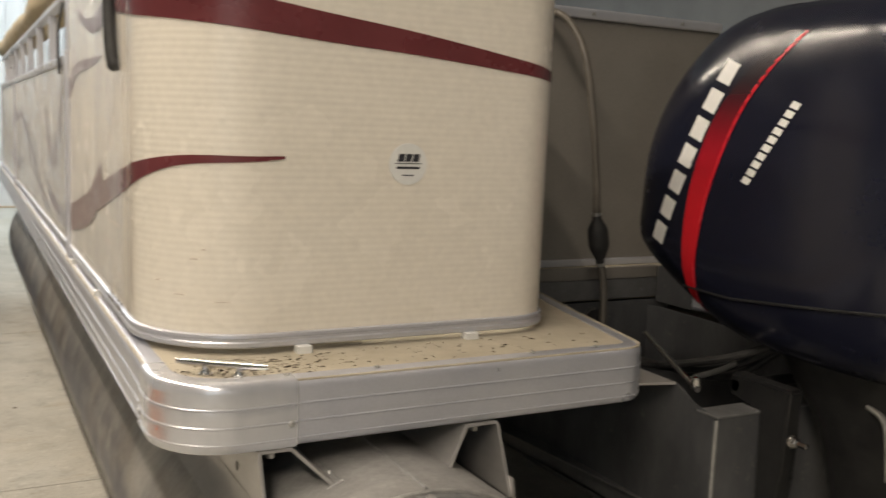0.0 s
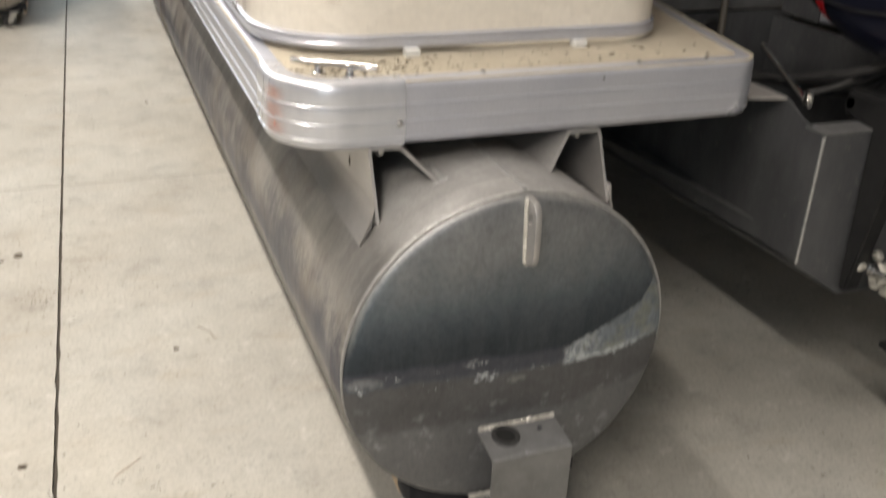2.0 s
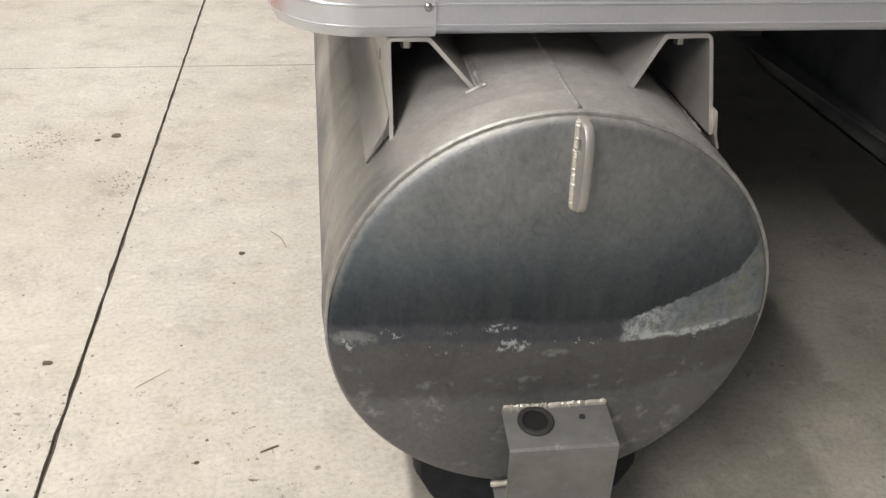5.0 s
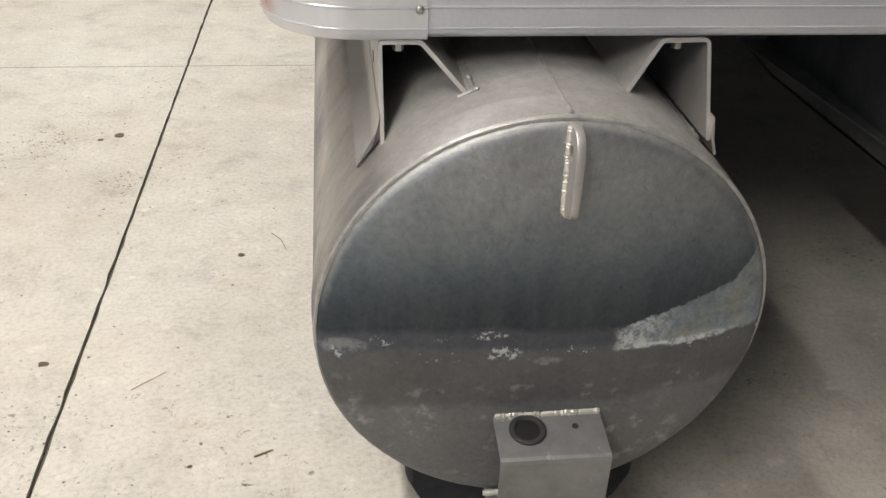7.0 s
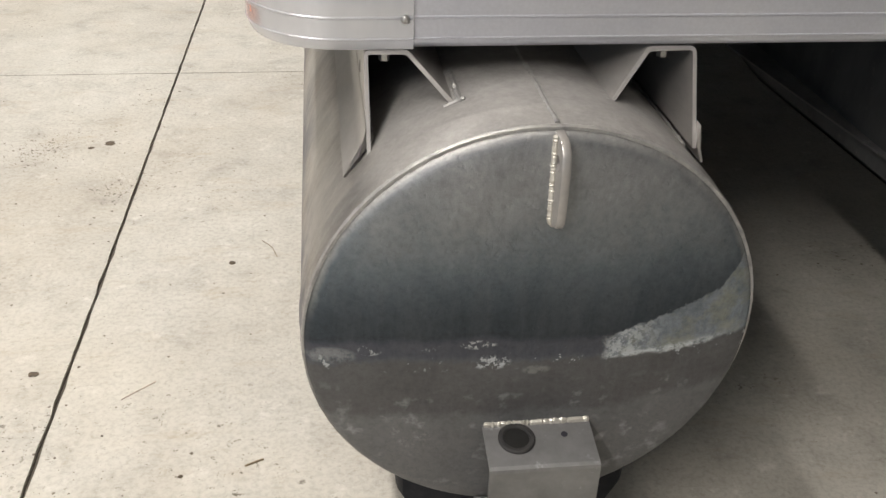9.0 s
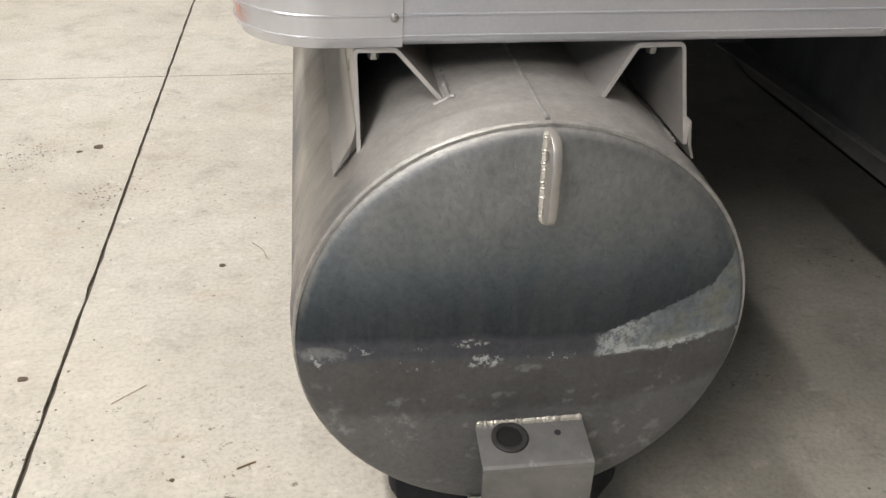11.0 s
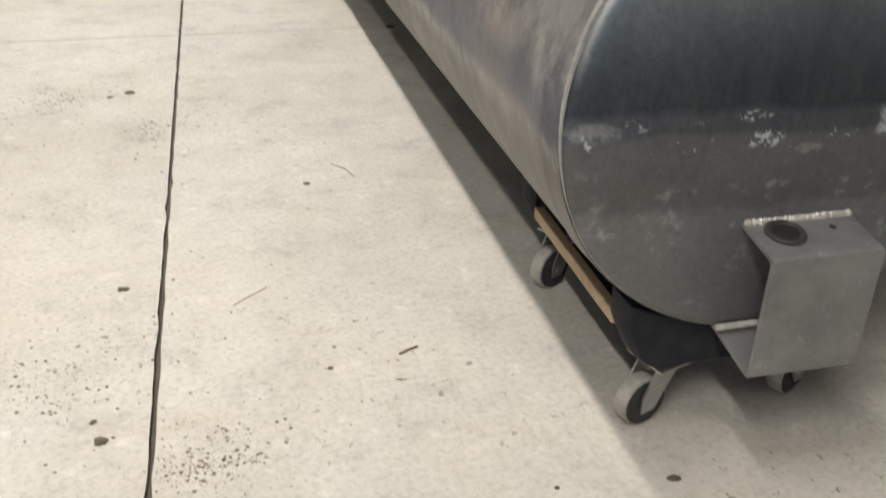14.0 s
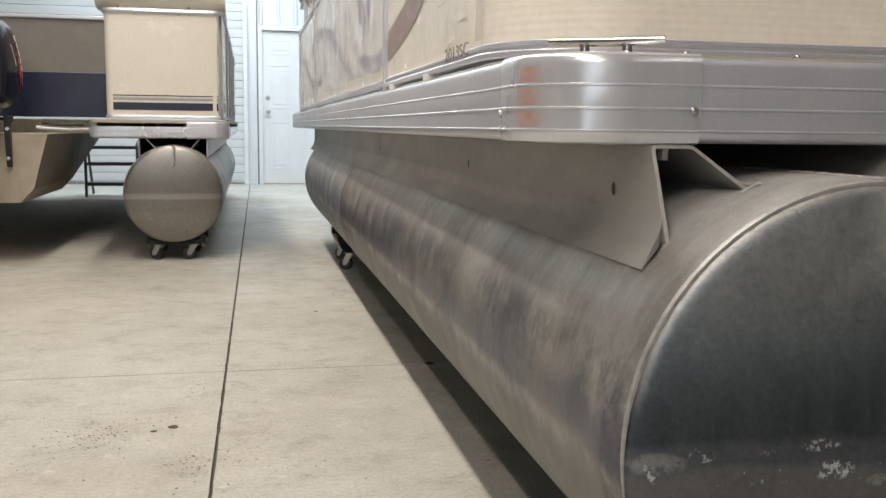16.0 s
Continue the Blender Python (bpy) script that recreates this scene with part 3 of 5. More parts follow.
part("guide", boxed(-0.74, -0.686, -0.06, 0.01, 0.0, 3.4, 0.005), DOORW, shutter)

# panelled door
part("weather_strip", boxed(-0.562, -0.5465, FAR - 0.012, FAR - 0.001, 0.0, 2.6, 0.002), GREYINK, wall_far)
door = thing("door_1", "closed white six-panel entry door in a white frame", "door", (0, FAR, 0), kind="structure")
part("door_leaf", boxed(-0.49, 0.40, 0.03, 0.075, 0.015, 2.055, 0.003), DOORW, door)
for col in (-0.40, 0.02):
    for z0, z1 in ((0.20, 0.86), (1.02, 1.62), (1.74, 1.95)):
        bm = bmesh.new()
        for a0, a1, b0, b1 in ((col, col + 0.29, z0, z0 + 0.03), (col, col + 0.29, z1 - 0.03, z1), (col, col + 0.03, z0 + 0.03, z1 - 0.03), (col + 0.26, col + 0.29, z0 + 0.03, z1 - 0.03)):
            add_box(bm, a0, a1, 0.0255, 0.030, b0, b1, 0.002)
        add_box(bm, col + 0.06, col + 0.23, 0.025, 0.030, z0 + 0.06, z1 - 0.06, 0.003)
        part("door_panel", bm, DOORW, door)
for a0, a1, b0, b1 in ((-0.545, -0.49, 0.0, 2.115), (0.40, 0.455, 0.0, 2.115), (-0.49, 0.40, 2.06, 2.115)):
    part("door_frame", boxed(a0, a1, -0.012, 0.10, b0, b1, 0.004), DOORW, door)
part("threshold", boxed(-0.49, 0.40, -0.03, 0.09, 0.001, 0.015, 0.003), PLY, door)
part("knob", turned([(0.012, 0), (0.012, -0.03), (0.028, -0.042), (0.030, -0.056), (0.018, -0.068), (0.002, -0.07)], 16, "y"), STEEL, door, "satin round knob", True, pose(-0.42, 0.03, 0.98))
part("deadbolt", turned([(0.026, 0), (0.026, -0.012), (0.018, -0.02), (0.002, -0.021)], 16, "y"), STEEL, door, "", True, pose(-0.42, 0.03, 1.17))

# ---- boat builder ----
R, ZC, PX = 0.290, 0.459, -0.003


def half_bracket(side, web_x, dia_x, top_z, foot_z, toe_z, y0, y1, slant=0.0):
    """One side of the riser: outer web, flange and sloping leg, one plate bent round two soft corners; its cut end leans forward."""
    t, out, bend = 0.005, web_x + 0.005, dia_x + 0.054
    path = [(out, toe_z + 0.028), (out, top_z - 0.009), (out - 0.0008, top_z - 0.0045), (out - 0.003, top_z - 0.0015), (out - 0.008, top_z),
            (bend + 0.006, top_z), (bend + 0.001, top_z - 0.0010), (bend - 0.003, top_z - 0.0040), (dia_x, foot_z)]
    inner = []
    for k, p in enumerate(path):
        a, b = Vector(path[max(k - 1, 0)]), Vector(path[min(k + 1, len(path) - 1)])
        d = (b - a).normalized()
        inner.append((p[0] - d.y * t, p[1] + d.x * t))
    ring = path + inner[::-1]

    def lean(x, z):
        return slant * (top_z - z) * (0.55 if x > 0.18 else 1.0)
    return loft([[(side * x, y0 - lean(x, z), z) for x, z in ring], [(side * x, y1, z) for x, z in ring]])


def pontoon(boat, length, cone, r, cap_mat):
    """A float with a domed and ringed stern cap at y = 0, centred on its own axis."""
    body = [(r, 0.004), (r + 0.0015, 0.014)]
    seams = [0.055, 2.92]
    for sy in seams:
        if sy < length:
            body += [(r + 0.0015, sy - 0.012), (r + 0.0032, sy - 0.004), (r + 0.0032, sy + 0.004), (r + 0.0015, sy + 0.012)]
    body.append((r + 0.0015, length))
    for k in range(1, 13):
        a = k / 12
        body.append((max(r * (1 - a ** 2.2), 0.012), length + cone * (a ** 0.9)))
    seg = 72
    rings = []
    for rr, h in body:
        lift = 0.0 if h <= length else (r - rr) * 0.62
        rings.append([(rr * math.cos(2 * math.pi * i / seg), h, rr * math.sin(2 * math.pi * i / seg) + lift) for i in range(seg)])
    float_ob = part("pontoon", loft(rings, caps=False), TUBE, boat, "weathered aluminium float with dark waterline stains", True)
    cap = [(0.004, -0.026), (r * 0.15, -0.0257), (r * 0.3, -0.0248), (r * 0.45, -0.0232), (r * 0.6, -0.0205), (r * 0.75, -0.0165), (r * 0.87, -0.0122), (r * 0.93, -0.0092), (r * 0.957, -0.0072), (r - 0.0085, -0.0052), (r - 0.0052, -0.0030), (r - 0.0032, 0.0005), (r - 0.0026, 0.005), (r - 0.0026, 0.012)]
    rings = [[(rr * math.cos(2 * math.pi * i / seg), h, rr * math.sin(2 * math.pi * i / seg)) for i in range(seg)] for rr, h in cap]
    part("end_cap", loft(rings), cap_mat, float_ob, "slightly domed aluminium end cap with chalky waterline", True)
    # rippled weld bead round the rim
    bm = bmesh.new()
    rings, ns = [], 220
    for i in range(ns):
        a = 2 * math.pi * i / ns
        rad = r + 0.0005
        w = (0.0034 + 0.0008 * noise.noise((i * 0.7, 0, 3)) + 0.0004 * (i % 2)) * (0.62 + 0.38 * max(-1.0, min(1.0, 3.0 * math.sin(a))))
        rings.append([((rad + w * math.cos(b) - 0.0026) * math.cos(a), 0.003 + w * math.sin(b) * 1.5, (rad + w * math.cos(b) - 0.0026) * math.sin(a)) for b in (0, 1.05, 2.1, 3.14, 4.2, 5.24)])
    loft(rings + rings[:1], caps=False, bm=bm)
    part("weld_bead", bm, RIMWELD, float_ob, "bright rippled weld bead", True)
    # flat weld where the rolled sheets meet
    for sy, mat in ((2.92, SEAMTONE),):
        rings = []
        for i in range(145):
            a = 2 * math.pi * i / 144
            wv = sy + 0.0012 * noise.noise((math.cos(a) * 6, math.sin(a) * 6, sy))
            rings.append([((r + o) * math.cos(a), wv + dy, (r + o) * math.sin(a)) for o, dy in ((0.0028, -0.0045), (0.0046, -0.0018), (0.0046, 0.0018), (0.0028, 0.0045))])
        part("seam_weld", loft(rings, caps=False), mat, float_ob, "flat weld round the float", True)
    return float_ob


def lifting_eye(parent, r):
    """A rounded plate standing on the cap, with its weld."""
    prof = [(0.012, r - 0.004), (-0.030, r - 0.006), (-0.044, r - 0.022), (-0.047, r - 0.05), (-0.047, r - 0.092), (-0.043, r - 0.106), (-0.032, r - 0.112), (-0.012, r - 0.112), (-0.006, r - 0.06), (0.0, r - 0.02)]
    outer = [(p.x, p.y) for p in smooth_path([(a, b, 0) for a, b in prof + prof[:1]], 4)[:-1]]
    hy, hz = -0.024, r - 0.034
    hole = [(hy + 0.0095 * math.cos(a), hz + 0.0095 * math.sin(a)) for a in (math.atan2(q[1] - hz, q[0] - hy) for q in outer)]
    slim = [(p + (hy - p) * 0.03, q + (hz - q) * 0.02) for p, q in outer]
    rings = [[(x, p, q) for p, q in loop] for x, loop in ((0.0085, slim), (0.0098, outer), (0.0172, outer), (0.0185, slim), (0.0185, hole), (0.0085, hole))]
    bm = loft(rings + rings[:1], caps=False)
    eye = part("lifting_eye", bm, PLATE, parent, "welded aluminium lifting eye with a round hole", True, pose(-0.005, 0, 0))
    # one weld down the outer side, round the lower end and a little way up again
    run = [(0.0072, r - 0.006 - 0.102 * k / 54) for k in range(55)] + [(0.0078, r - 0.1105), (0.0092, r - 0.1130), (0.0115, r - 0.1145), (0.0140, r - 0.1148), (0.0165, r - 0.1138), (0.0185, r - 0.1115), (0.0196, r - 0.108), (0.0200, r - 0.102), (0.0200, r - 0.09)]
    pts = [(x + 0.0005 * noise.noise((k, 1, 0)), -0.0115 - 0.009 * (r - z) / 0.115, z) for k, (x, z) in enumerate(run)]
    nw = len(pts)
    part("eye_weld", tube(pts, [0.0032 + 0.0008 * (k % 2) + 0.0016 * noise.noise((k * 0.7, 2, 9)) - (0.0010 if k > nw - 6 else 0.0) for k in range(nw)], 8), WELD, eye, "crusted bright weld", True)
    return eye


TRIM_PROFILE = [(-0.034, 0.8895), (-0.014, 0.8895), (-0.006, 0.8880), (-0.0015, 0.8835), (0.0, 0.876), (0.0, 0.8548), (0.0014, 0.8538), (0.0016, 0.8522), (0.0002, 0.8508), (0.0014, 0.840), (0.0006, 0.8274),
                (0.0020, 0.8264), (0.0021, 0.8247), (0.0004, 0.8234), (0.0004, 0.8010), (0.0017, 0.8002), (0.0017, 0.7988), (0.0, 0.7978), (-0.0010, 0.7925), (-0.0045, 0.7875), (-0.012, 0.7850), (-0.034, 0.7850)]


def raised(profile, by):
    return [(o + by if o > -0.033 else o, z + (by * 0.6 if z > 0.882 else -by * 0.6 if z < 0.789 else 0)) for o, z in profile]


# ---- the near pontoon boat ----
boat = thing("pontoon_boat", "cream and maroon aluminium pontoon boat parked on dollies", "boat", (0, 0, 0))
float_l = pontoon(boat, 5.15, 0.95, R, CAP)
float_l.matrix_basis = pose(PX, 0, ZC, 0, 0, 0.28)
lifting_eye(float_l, R)
part("keel_weld", tube([(0.007 + 0.0016 * noise.noise((k * 0.4, 0, 0)), 0.006 + 0.012 * k, R + 0.0010) for k in range(300)], [0.0029 + 0.0006 * (k % 2) + 0.0010 * noise.noise((k * 0.6, 4, 0)) for k in range(300)], 6), RIMWELD, float_l, "", True)

# riser brackets between float and deck
TOP = 0.7845
for s in (-1, 1):
    bm = half_bracket(s, 0.199 if s < 0 else 0.2095, 0.0955, TOP - 0.0005, 0.731, 0.640, 0.155, 5.6, 0.85)
    br = part("riser", bm, PLATE, boat, "bent aluminium riser between float and deck", m=pose(0, 0, 0, 0, 0, 0.28))
    foot = [(0.2040, 0.690), (0.2040, 0.674), (0.2300, 0.6405), (0.2340, 0.642), (0.2140, 0.668), (0.2080, 0.684), (0.2047, 0.700)]
    if s > 0:
        foot = [(0.2145, 0.690), (0.2145, 0.674), (0.2235, 0.6475), (0.2265, 0.6485), (0.2200, 0.668), (0.2178, 0.684), (0.2152, 0.700)]
    bm = loft([[(s * x, y + (0.012 if x < 0.211 else 0.0) * (y < 1), z) for x, z in foot] for y in (0.100, 5.6)])
    part("riser_foot", bm, PLATE, br, "", True)
    fz = 0.7365 if s < 0 else 0.7300
    pts = [(s * (0.0915 + 0.002 * noise.noise((k * 0.9, s, 4))), 0.104 + 0.10 * k / 16, fz - 0.001 + 0.0010 * (k % 2)) for k in range(17)]
    part("foot_weld", tube(pts, [0.0042 + 0.0010 * (k % 2) + 0.0022 * noise.noise((k * 1.1, s, 7)) - 0.0014 * k / 16 for k in range(17)], 7), RIMWELD, br, "crusted weld at the foot of the riser", True)
    pts = [(s * (0.086 + 0.024 * k / 7), 0.106 + 0.0015 * (k % 2), fz + 0.004 - 0.011 * k / 7) for k in range(8)]
    part("toe_weld", tube(pts, [0.0021 + 0.0006 * (k % 2) for k in range(8)], 7), RIMWELD, br, "", True)
    wx = 0.196 if s < 0 else 0.2065
    wz = ZC + math.sqrt(R * R - (wx - s * PX) ** 2)
    pts = [(s * wx, 0.125 + 0.9 * k / 130, wz + 0.001 + 0.0016 * noise.noise((k * 0.5, s, 3))) for k in range(131)]
    part("web_weld", tube(pts, [0.0040 + 0.0008 * (k % 2) + 0.0016 * noise.noise((k * 0.8, s, 6)) for k in range(131)], 6), RIMWELD, br, "pale crusted weld along the riser", True)
    bolt = turned([(0.0032, 0), (0.0032, -0.014), (0.007, -0.0141), (0.007, -0.0035), (0.0075, -0.0034), (0.0075, 0.0)], 6)
    for by in (0.175, 0.75, 1.4):
        part("bolt", bm=bolt.copy(), material=STEEL, parent=br, m=pose(s * 0.178, by, TOP - 0.006))
    bolt.free()
for hy in (0.262, 1.07, 2.42, 4.1):
    bm = turned([(0.0062, 0.0), (0.0062, -0.0006), (0.0004, -0.0007)], 14, "x")
    part("drain_slot", bm, DARKGAP, boat, "", False, Matrix.Translation((-0.2042 - 0.0049 * hy, hy, 0.724)) @ Matrix.Diagonal((1, 0.75, 1.35, 1)))

# welded step box low on the cap
bx0, bx1, bz0, bz1, by = -0.064, 0.080, 0.160, 0.322, -0.095
BACKUP = 0.014    # rise of the top towards the cap
bm = bmesh.new()
t = 0.004
prof = [(0.0, bz1 + BACKUP), (by + 0.006, bz1), (by + 0.001, bz1 - 0.002), (by, bz1 - 0.007), (by, bz0 + 0.007), (by + 0.001, bz0 + 0.002), (by + 0.006, bz0), (0.02, bz0 + 0.018),
        (0.02, bz0 + 0.018 + t), (by + 0.008, bz0 + t), (by + t, bz0 + 0.008), (by + t, bz1 - 0.008), (by + 0.008, bz1 - t), (0.0, bz1 + BACKUP - t)]
bx = part("step_bracket", prism(prof, bx0, bx1, axis="x"), BOXMET, boat, "bent aluminium box bracket welded to the cap")
ring = turned([(0.0165, 0.0), (0.0165, 0.0022), (0.0185, 0.004), (0.0225, 0.004), (0.0245, 0.0022), (0.0245, 0.0)], 28)
part("grommet", ring, RUBBER, bx, "black rubber grommet", True, pose(-0.022, -0.048, bz1 + 0.0066, 8.4))
part("grommet_hole", turned([(0.0168, 0.0008), (0.0004, 0.0009)], 24), HOLLOW, bx, "", False, pose(-0.022, -0.048, bz1 + 0.0066, 8.4))
part("bracket_weld", tube([(bx0 + 0.002 + 0.140 * k / 60, -0.0225 + 0.0022 * noise.noise((k * 0.6, 3, 0)), bz1 + 0.0115 + 0.0016 * noise.noise((k * 0.5, 0, 1))) for k in range(61)], [0.0042 + 0.0008 * (k % 2) + 0.0026 * noise.noise((k * 0.9, 5, 2)) for k in range(61)], 7), WELD, bx, "crusted pale weld", True)
part("lower_weld", tube([(bx0 - 0.004 + 0.148 * k / 20, -0.016, bz0 + 0.024) for k in range(21)], [0.004 + 0.0012 * (k % 2) for k in range(21)], 7), WELD, bx, "", True)
part("rivet_hole", turned([(0.0045, 0.0), (0.0045, 0.0006), (0.0004, 0.0007)], 12), INK, bx, "", False, pose(0.042, -0.045, bz1 + 0.0073, 8.4))

# deck with its motor well
LX, SY = -0.345, 0.150
CX = 0.95
rc = 0.115
left_side = [(LX, 6.35), (LX, 4.0), (LX, 2.0), (LX, 1.0), (LX, 0.5)]
corner = arc(LX + rc, SY + rc, rc, 180, 270, 12)
right_tip = arc(0.480, SY + 0.058, 0.058, 270, 350, 8)
stern_path = left_side + corner + [(-0.10, SY), (0.10, SY), (0.30, SY)] + right_tip + [(0.588, 0.45), (0.628, 0.62), (0.668, 0.80)]
deck_out = [(x, y) for x, y in stern_path] + [(0.668, 0.965), (1.232, 0.965), (1.232, 0.80)]
deck_out += [(2 * CX - x, y) for x, y in stern_path[::-1]][3:]
inset = [(x + (0.004 if x < 0 else -0.004 if x > 1.5 else 0), y + 0.004) for x, y in deck_out]
deck = part("deck", prism(inset, 0.795, 0.8885), CARPET, boat, "dusty tan deck with leaf litter")
part("stern_trim", sweep(stern_path, TRIM_PROFILE), TRIM, deck, "grooved anodised aluminium edge trim", True)
# mirrored right half, out of view; it keeps light off the underside
mirror_path = [(2 * CX - x, y) for x, y in stern_path[::-1]]
part("stern_trim", sweep(mirror_path, TRIM_PROFILE), TRIM, deck, "grooved anodised aluminium edge trim", True)
cap_path = [(LX, 0.308)] + arc(LX + rc, SY + rc, rc, 180, 270, 24) + [(-0.145, SY)]
part("corner_cover", sweep(cap_path, raised(TRIM_PROFILE, 0.0034)), CORNER, deck, "polished corner cover with a red paint rub", True)
rub = [p for p in arc(LX + rc, SY + rc, rc + 0.0064, 186, 226, 12)]
bm = bmesh.new()
for z0, z1 in ((0.8570, 0.8750), (0.8285, 0.8500), (0.8025, 0.8220)):
    loft([[(x, y, z) for z in (z0, z1)] for x, y in rub], closed=False, bm=bm)
part("paint_rub", bm, RUBRED, deck, "rubbed orange-red paint mark")
for x, y, z, f in ((-0.155, SY - 0.0045, 0.8235, "-y"), (LX - 0.0045, 0.301, 0.819, "-x"), (LX - 0.0015, 2.3, 0.830, "-x")):
    screw_head(deck, x, y, z, f)
for x in (-0.156, -0.007, 0.285, 0.42):
    screw_head(deck, x, 0.172, 0.8910, "z", 0.0045)
for y in (0.55, 1.1, 1.75, 2.6, 3.6):
    screw_head(deck, LX + 0.022, y, 0.8910, "z", 0.0045)
for y in (0.35, 1.1, 2.2, 3.3, 4.4, 5.3):
    part("cross_beam", boxed(-0.30 if y > 1 else -0.25, 2.15 if y > 1 else 0.45, y, y + 0.075, TOP + 0.001, 0.796, 0.002), PLATE, deck)

# cleat on the stern corner
cx0, cy0, cz0 = -0.244, 0.208, 0.8890
horn = smooth_path([(-0.072, 0.003, 0.0190), (-0.052, 0.002, 0.0182), (0, 0, 0.0176), (0.052, -0.002, 0.0182), (0.072, -0.003, 0.0190)], 6)
nh = len(horn)
cleat = part("cleat", tube(horn, [0.0042 + 0.0018 * math.sin(math.pi * k / (nh - 1)) for k in range(nh)], 12), CHROME, boat, "polished steel dock cleat", True, pose(cx0, cy0, cz0, 0, 0, -33))
for dx in (-0.026, 0.026):
    part("cleat_leg", turned([(0.0115, 0), (0.0115, 0.0025), (0.0075, 0.005), (0.0060, 0.010), (0.0075, 0.0165)], 14), CHROME, cleat, "", True, pose(dx, 0, 0))

# stern fence
FX, FY, FZ0, FZ1 = -0.327, 0.318, 0.905, 1.585
fl, fr = 0.185, 0.105
fence_path = [(FX, 1.47), (FX, 1.1), (FX, 0.8), (FX, 0.6)] + arc(FX + fl, FY + fl, fl, 180, 270, 16) + [(-0.05, FY), (0.10, FY), (0.25, FY)] + arc(0.440 - fr, FY + fr, fr, 270, 360, 12) + [(0.440, 0.6), (0.440, 1.015)]
rings = []
NZ = 245
for (x, y), (nx, ny) in zip(fence_path, plan_normals(fence_path)):
    ring = []
    for k in range(NZ):
        o = 0.00012 * math.cos(2 * math.pi * k / 4)
        ring.append((x + nx * o, y + ny * o, FZ0 + (FZ1 - FZ0) * k / (NZ - 1)))
    ring += [(x - nx * 0.02, y - ny * 0.02, FZ1), (x - nx * 0.02, y - ny * 0.02, FZ0)]
    rings.append(ring)
stern_panel = part("stern_panel", loft(rings), PANEL, boat, "glossy cream ribbed stern panel with rounded corners", True)
BASE = [(z0, z1 - 0.0075) for z0, z1 in ((-0.022, 0.9075), (0.0045, 0.9075), (0.0065, 0.910), (0.0065, 0.916), (0.004, 0.9185), (0.004, 0.9225), (0.006, 0.9245), (0.0055, 0.929), (0.002, 0.931), (-0.022, 0.931))]
part("base_rail", sweep(fence_path, BASE), TRIM, stern_panel, "bright aluminium base rail", True)
part("top_rail", sweep(fence_path, [(-0.026, 1.583), (0.008, 1.583), (0.010, 1.590), (0.008, 1.607), (-0.026, 1.607)]), TRIM, stern_panel, "aluminium top rail", True)
for x, y in ((-0.083, 0.303), (0.239, 0.306), (0.431, 0.41), (FX, 0.9), (FX, 1.35)):
    part("rail_foot", boxed(x - 0.013, x + 0.013, y - 0.006, y + 0.014, 0.8880, 0.9010, 0.001), WHITE, stern_panel)
ln = along(fence_path)
s_corner = ln[3]                       # where the side run meets the rounded corner
s_stern = ln[20]                       # where the straight stern run starts


def s_of(x):
    return s_stern + (x - (FX + fl))


s_mid = (s_corner + 0.09 + s_stern) / 2
band_lo = curve_of((0.70, 1.470), (0.97, 1.437), (s_mid, 1.424), (s_of(-0.08), 1.405), (s_of(0.13), 1.391), (s_of(0.37), 1.369), (s_of(0.60), 1.345))
band_hi = curve_of((0.70, 1.560), (0.97, 1.512), (s_mid, 1.481), (s_of(-0.08), 1.453), (s_of(0.13), 1.428), (s_of(0.37), 1.391), (s_of(0.60), 1.352))
part("stripe_band", decal(fence_path, 0.80, s_of(0.54), band_lo, band_hi, n=80), MAROON, stern_panel, "sweeping maroon vinyl band", True)
sw_lo = curve_of((0.0, 0.960), (0.07, 0.971), (0.664, 1.092), (0.97, 1.155), (s_mid, 1.195), (s_of(-0.16), 1.2055), (s_of(-0.117), 1.2105))
sw_hi = curve_of((0.0, 1.032), (0.07, 1.040), (0.664, 1.142), (0.97, 1.190), (s_mid, 1.2110), (s_of(-0.16), 1.2140), (s_of(-0.117), 1.2150))
part("stripe_swoosh", decal(fence_path, 0.86, s_of(-0.117), sw_lo, sw_hi, n=70), MAROON, stern_panel, "tapering maroon vinyl swoosh", True)
part("stripe_swoosh", decal(fence_path, 0.02, 0.855, sw_lo, sw_hi, n=40), MAUVE2, stern_panel, "faded mauve end of the swoosh", True)
up_lo = curve_of((0.0, 1.300), (0.15, 1.355), (0.48, 1.372), (0.60, 1.385))
up_hi = curve_of((0.0, 1.345), (0.15, 1.385), (0.48, 1.388), (0.60, 1.387))
part("stripe_upper", decal(fence_path, 0.02, 0.60, up_lo, up_hi, n=30), MAUVE, stern_panel, "faded mauve stripe", True)
hi_lo = curve_of((0.2, 1.50), (0.48, 1.44), (0.75, 1.455))
part("stripe_upper", decal(fence_path, 0.22, 0.79, hi_lo, lambda s: hi_lo(s) + 0.02 + 0.09 * max(0, s - 0.35), n=30), MAUVE, stern_panel, "faded mauve stripe", True)
part("clear_film", decal(fence_path, 0.02, 0.90, lambda s: 0.945, lambda s: 1.575, proud=0.0045, n=40, sheet=30), FILM, stern_panel, "wrinkled clear plastic film", True)

part("film_edge", decal(fence_path, 0.950, 0.985, lambda s: 0.93, lambda s: 1.58, proud=0.0060, n=6, sheet=20), FILMEDGE, stern_panel, "grimy folded edge of the film", True)

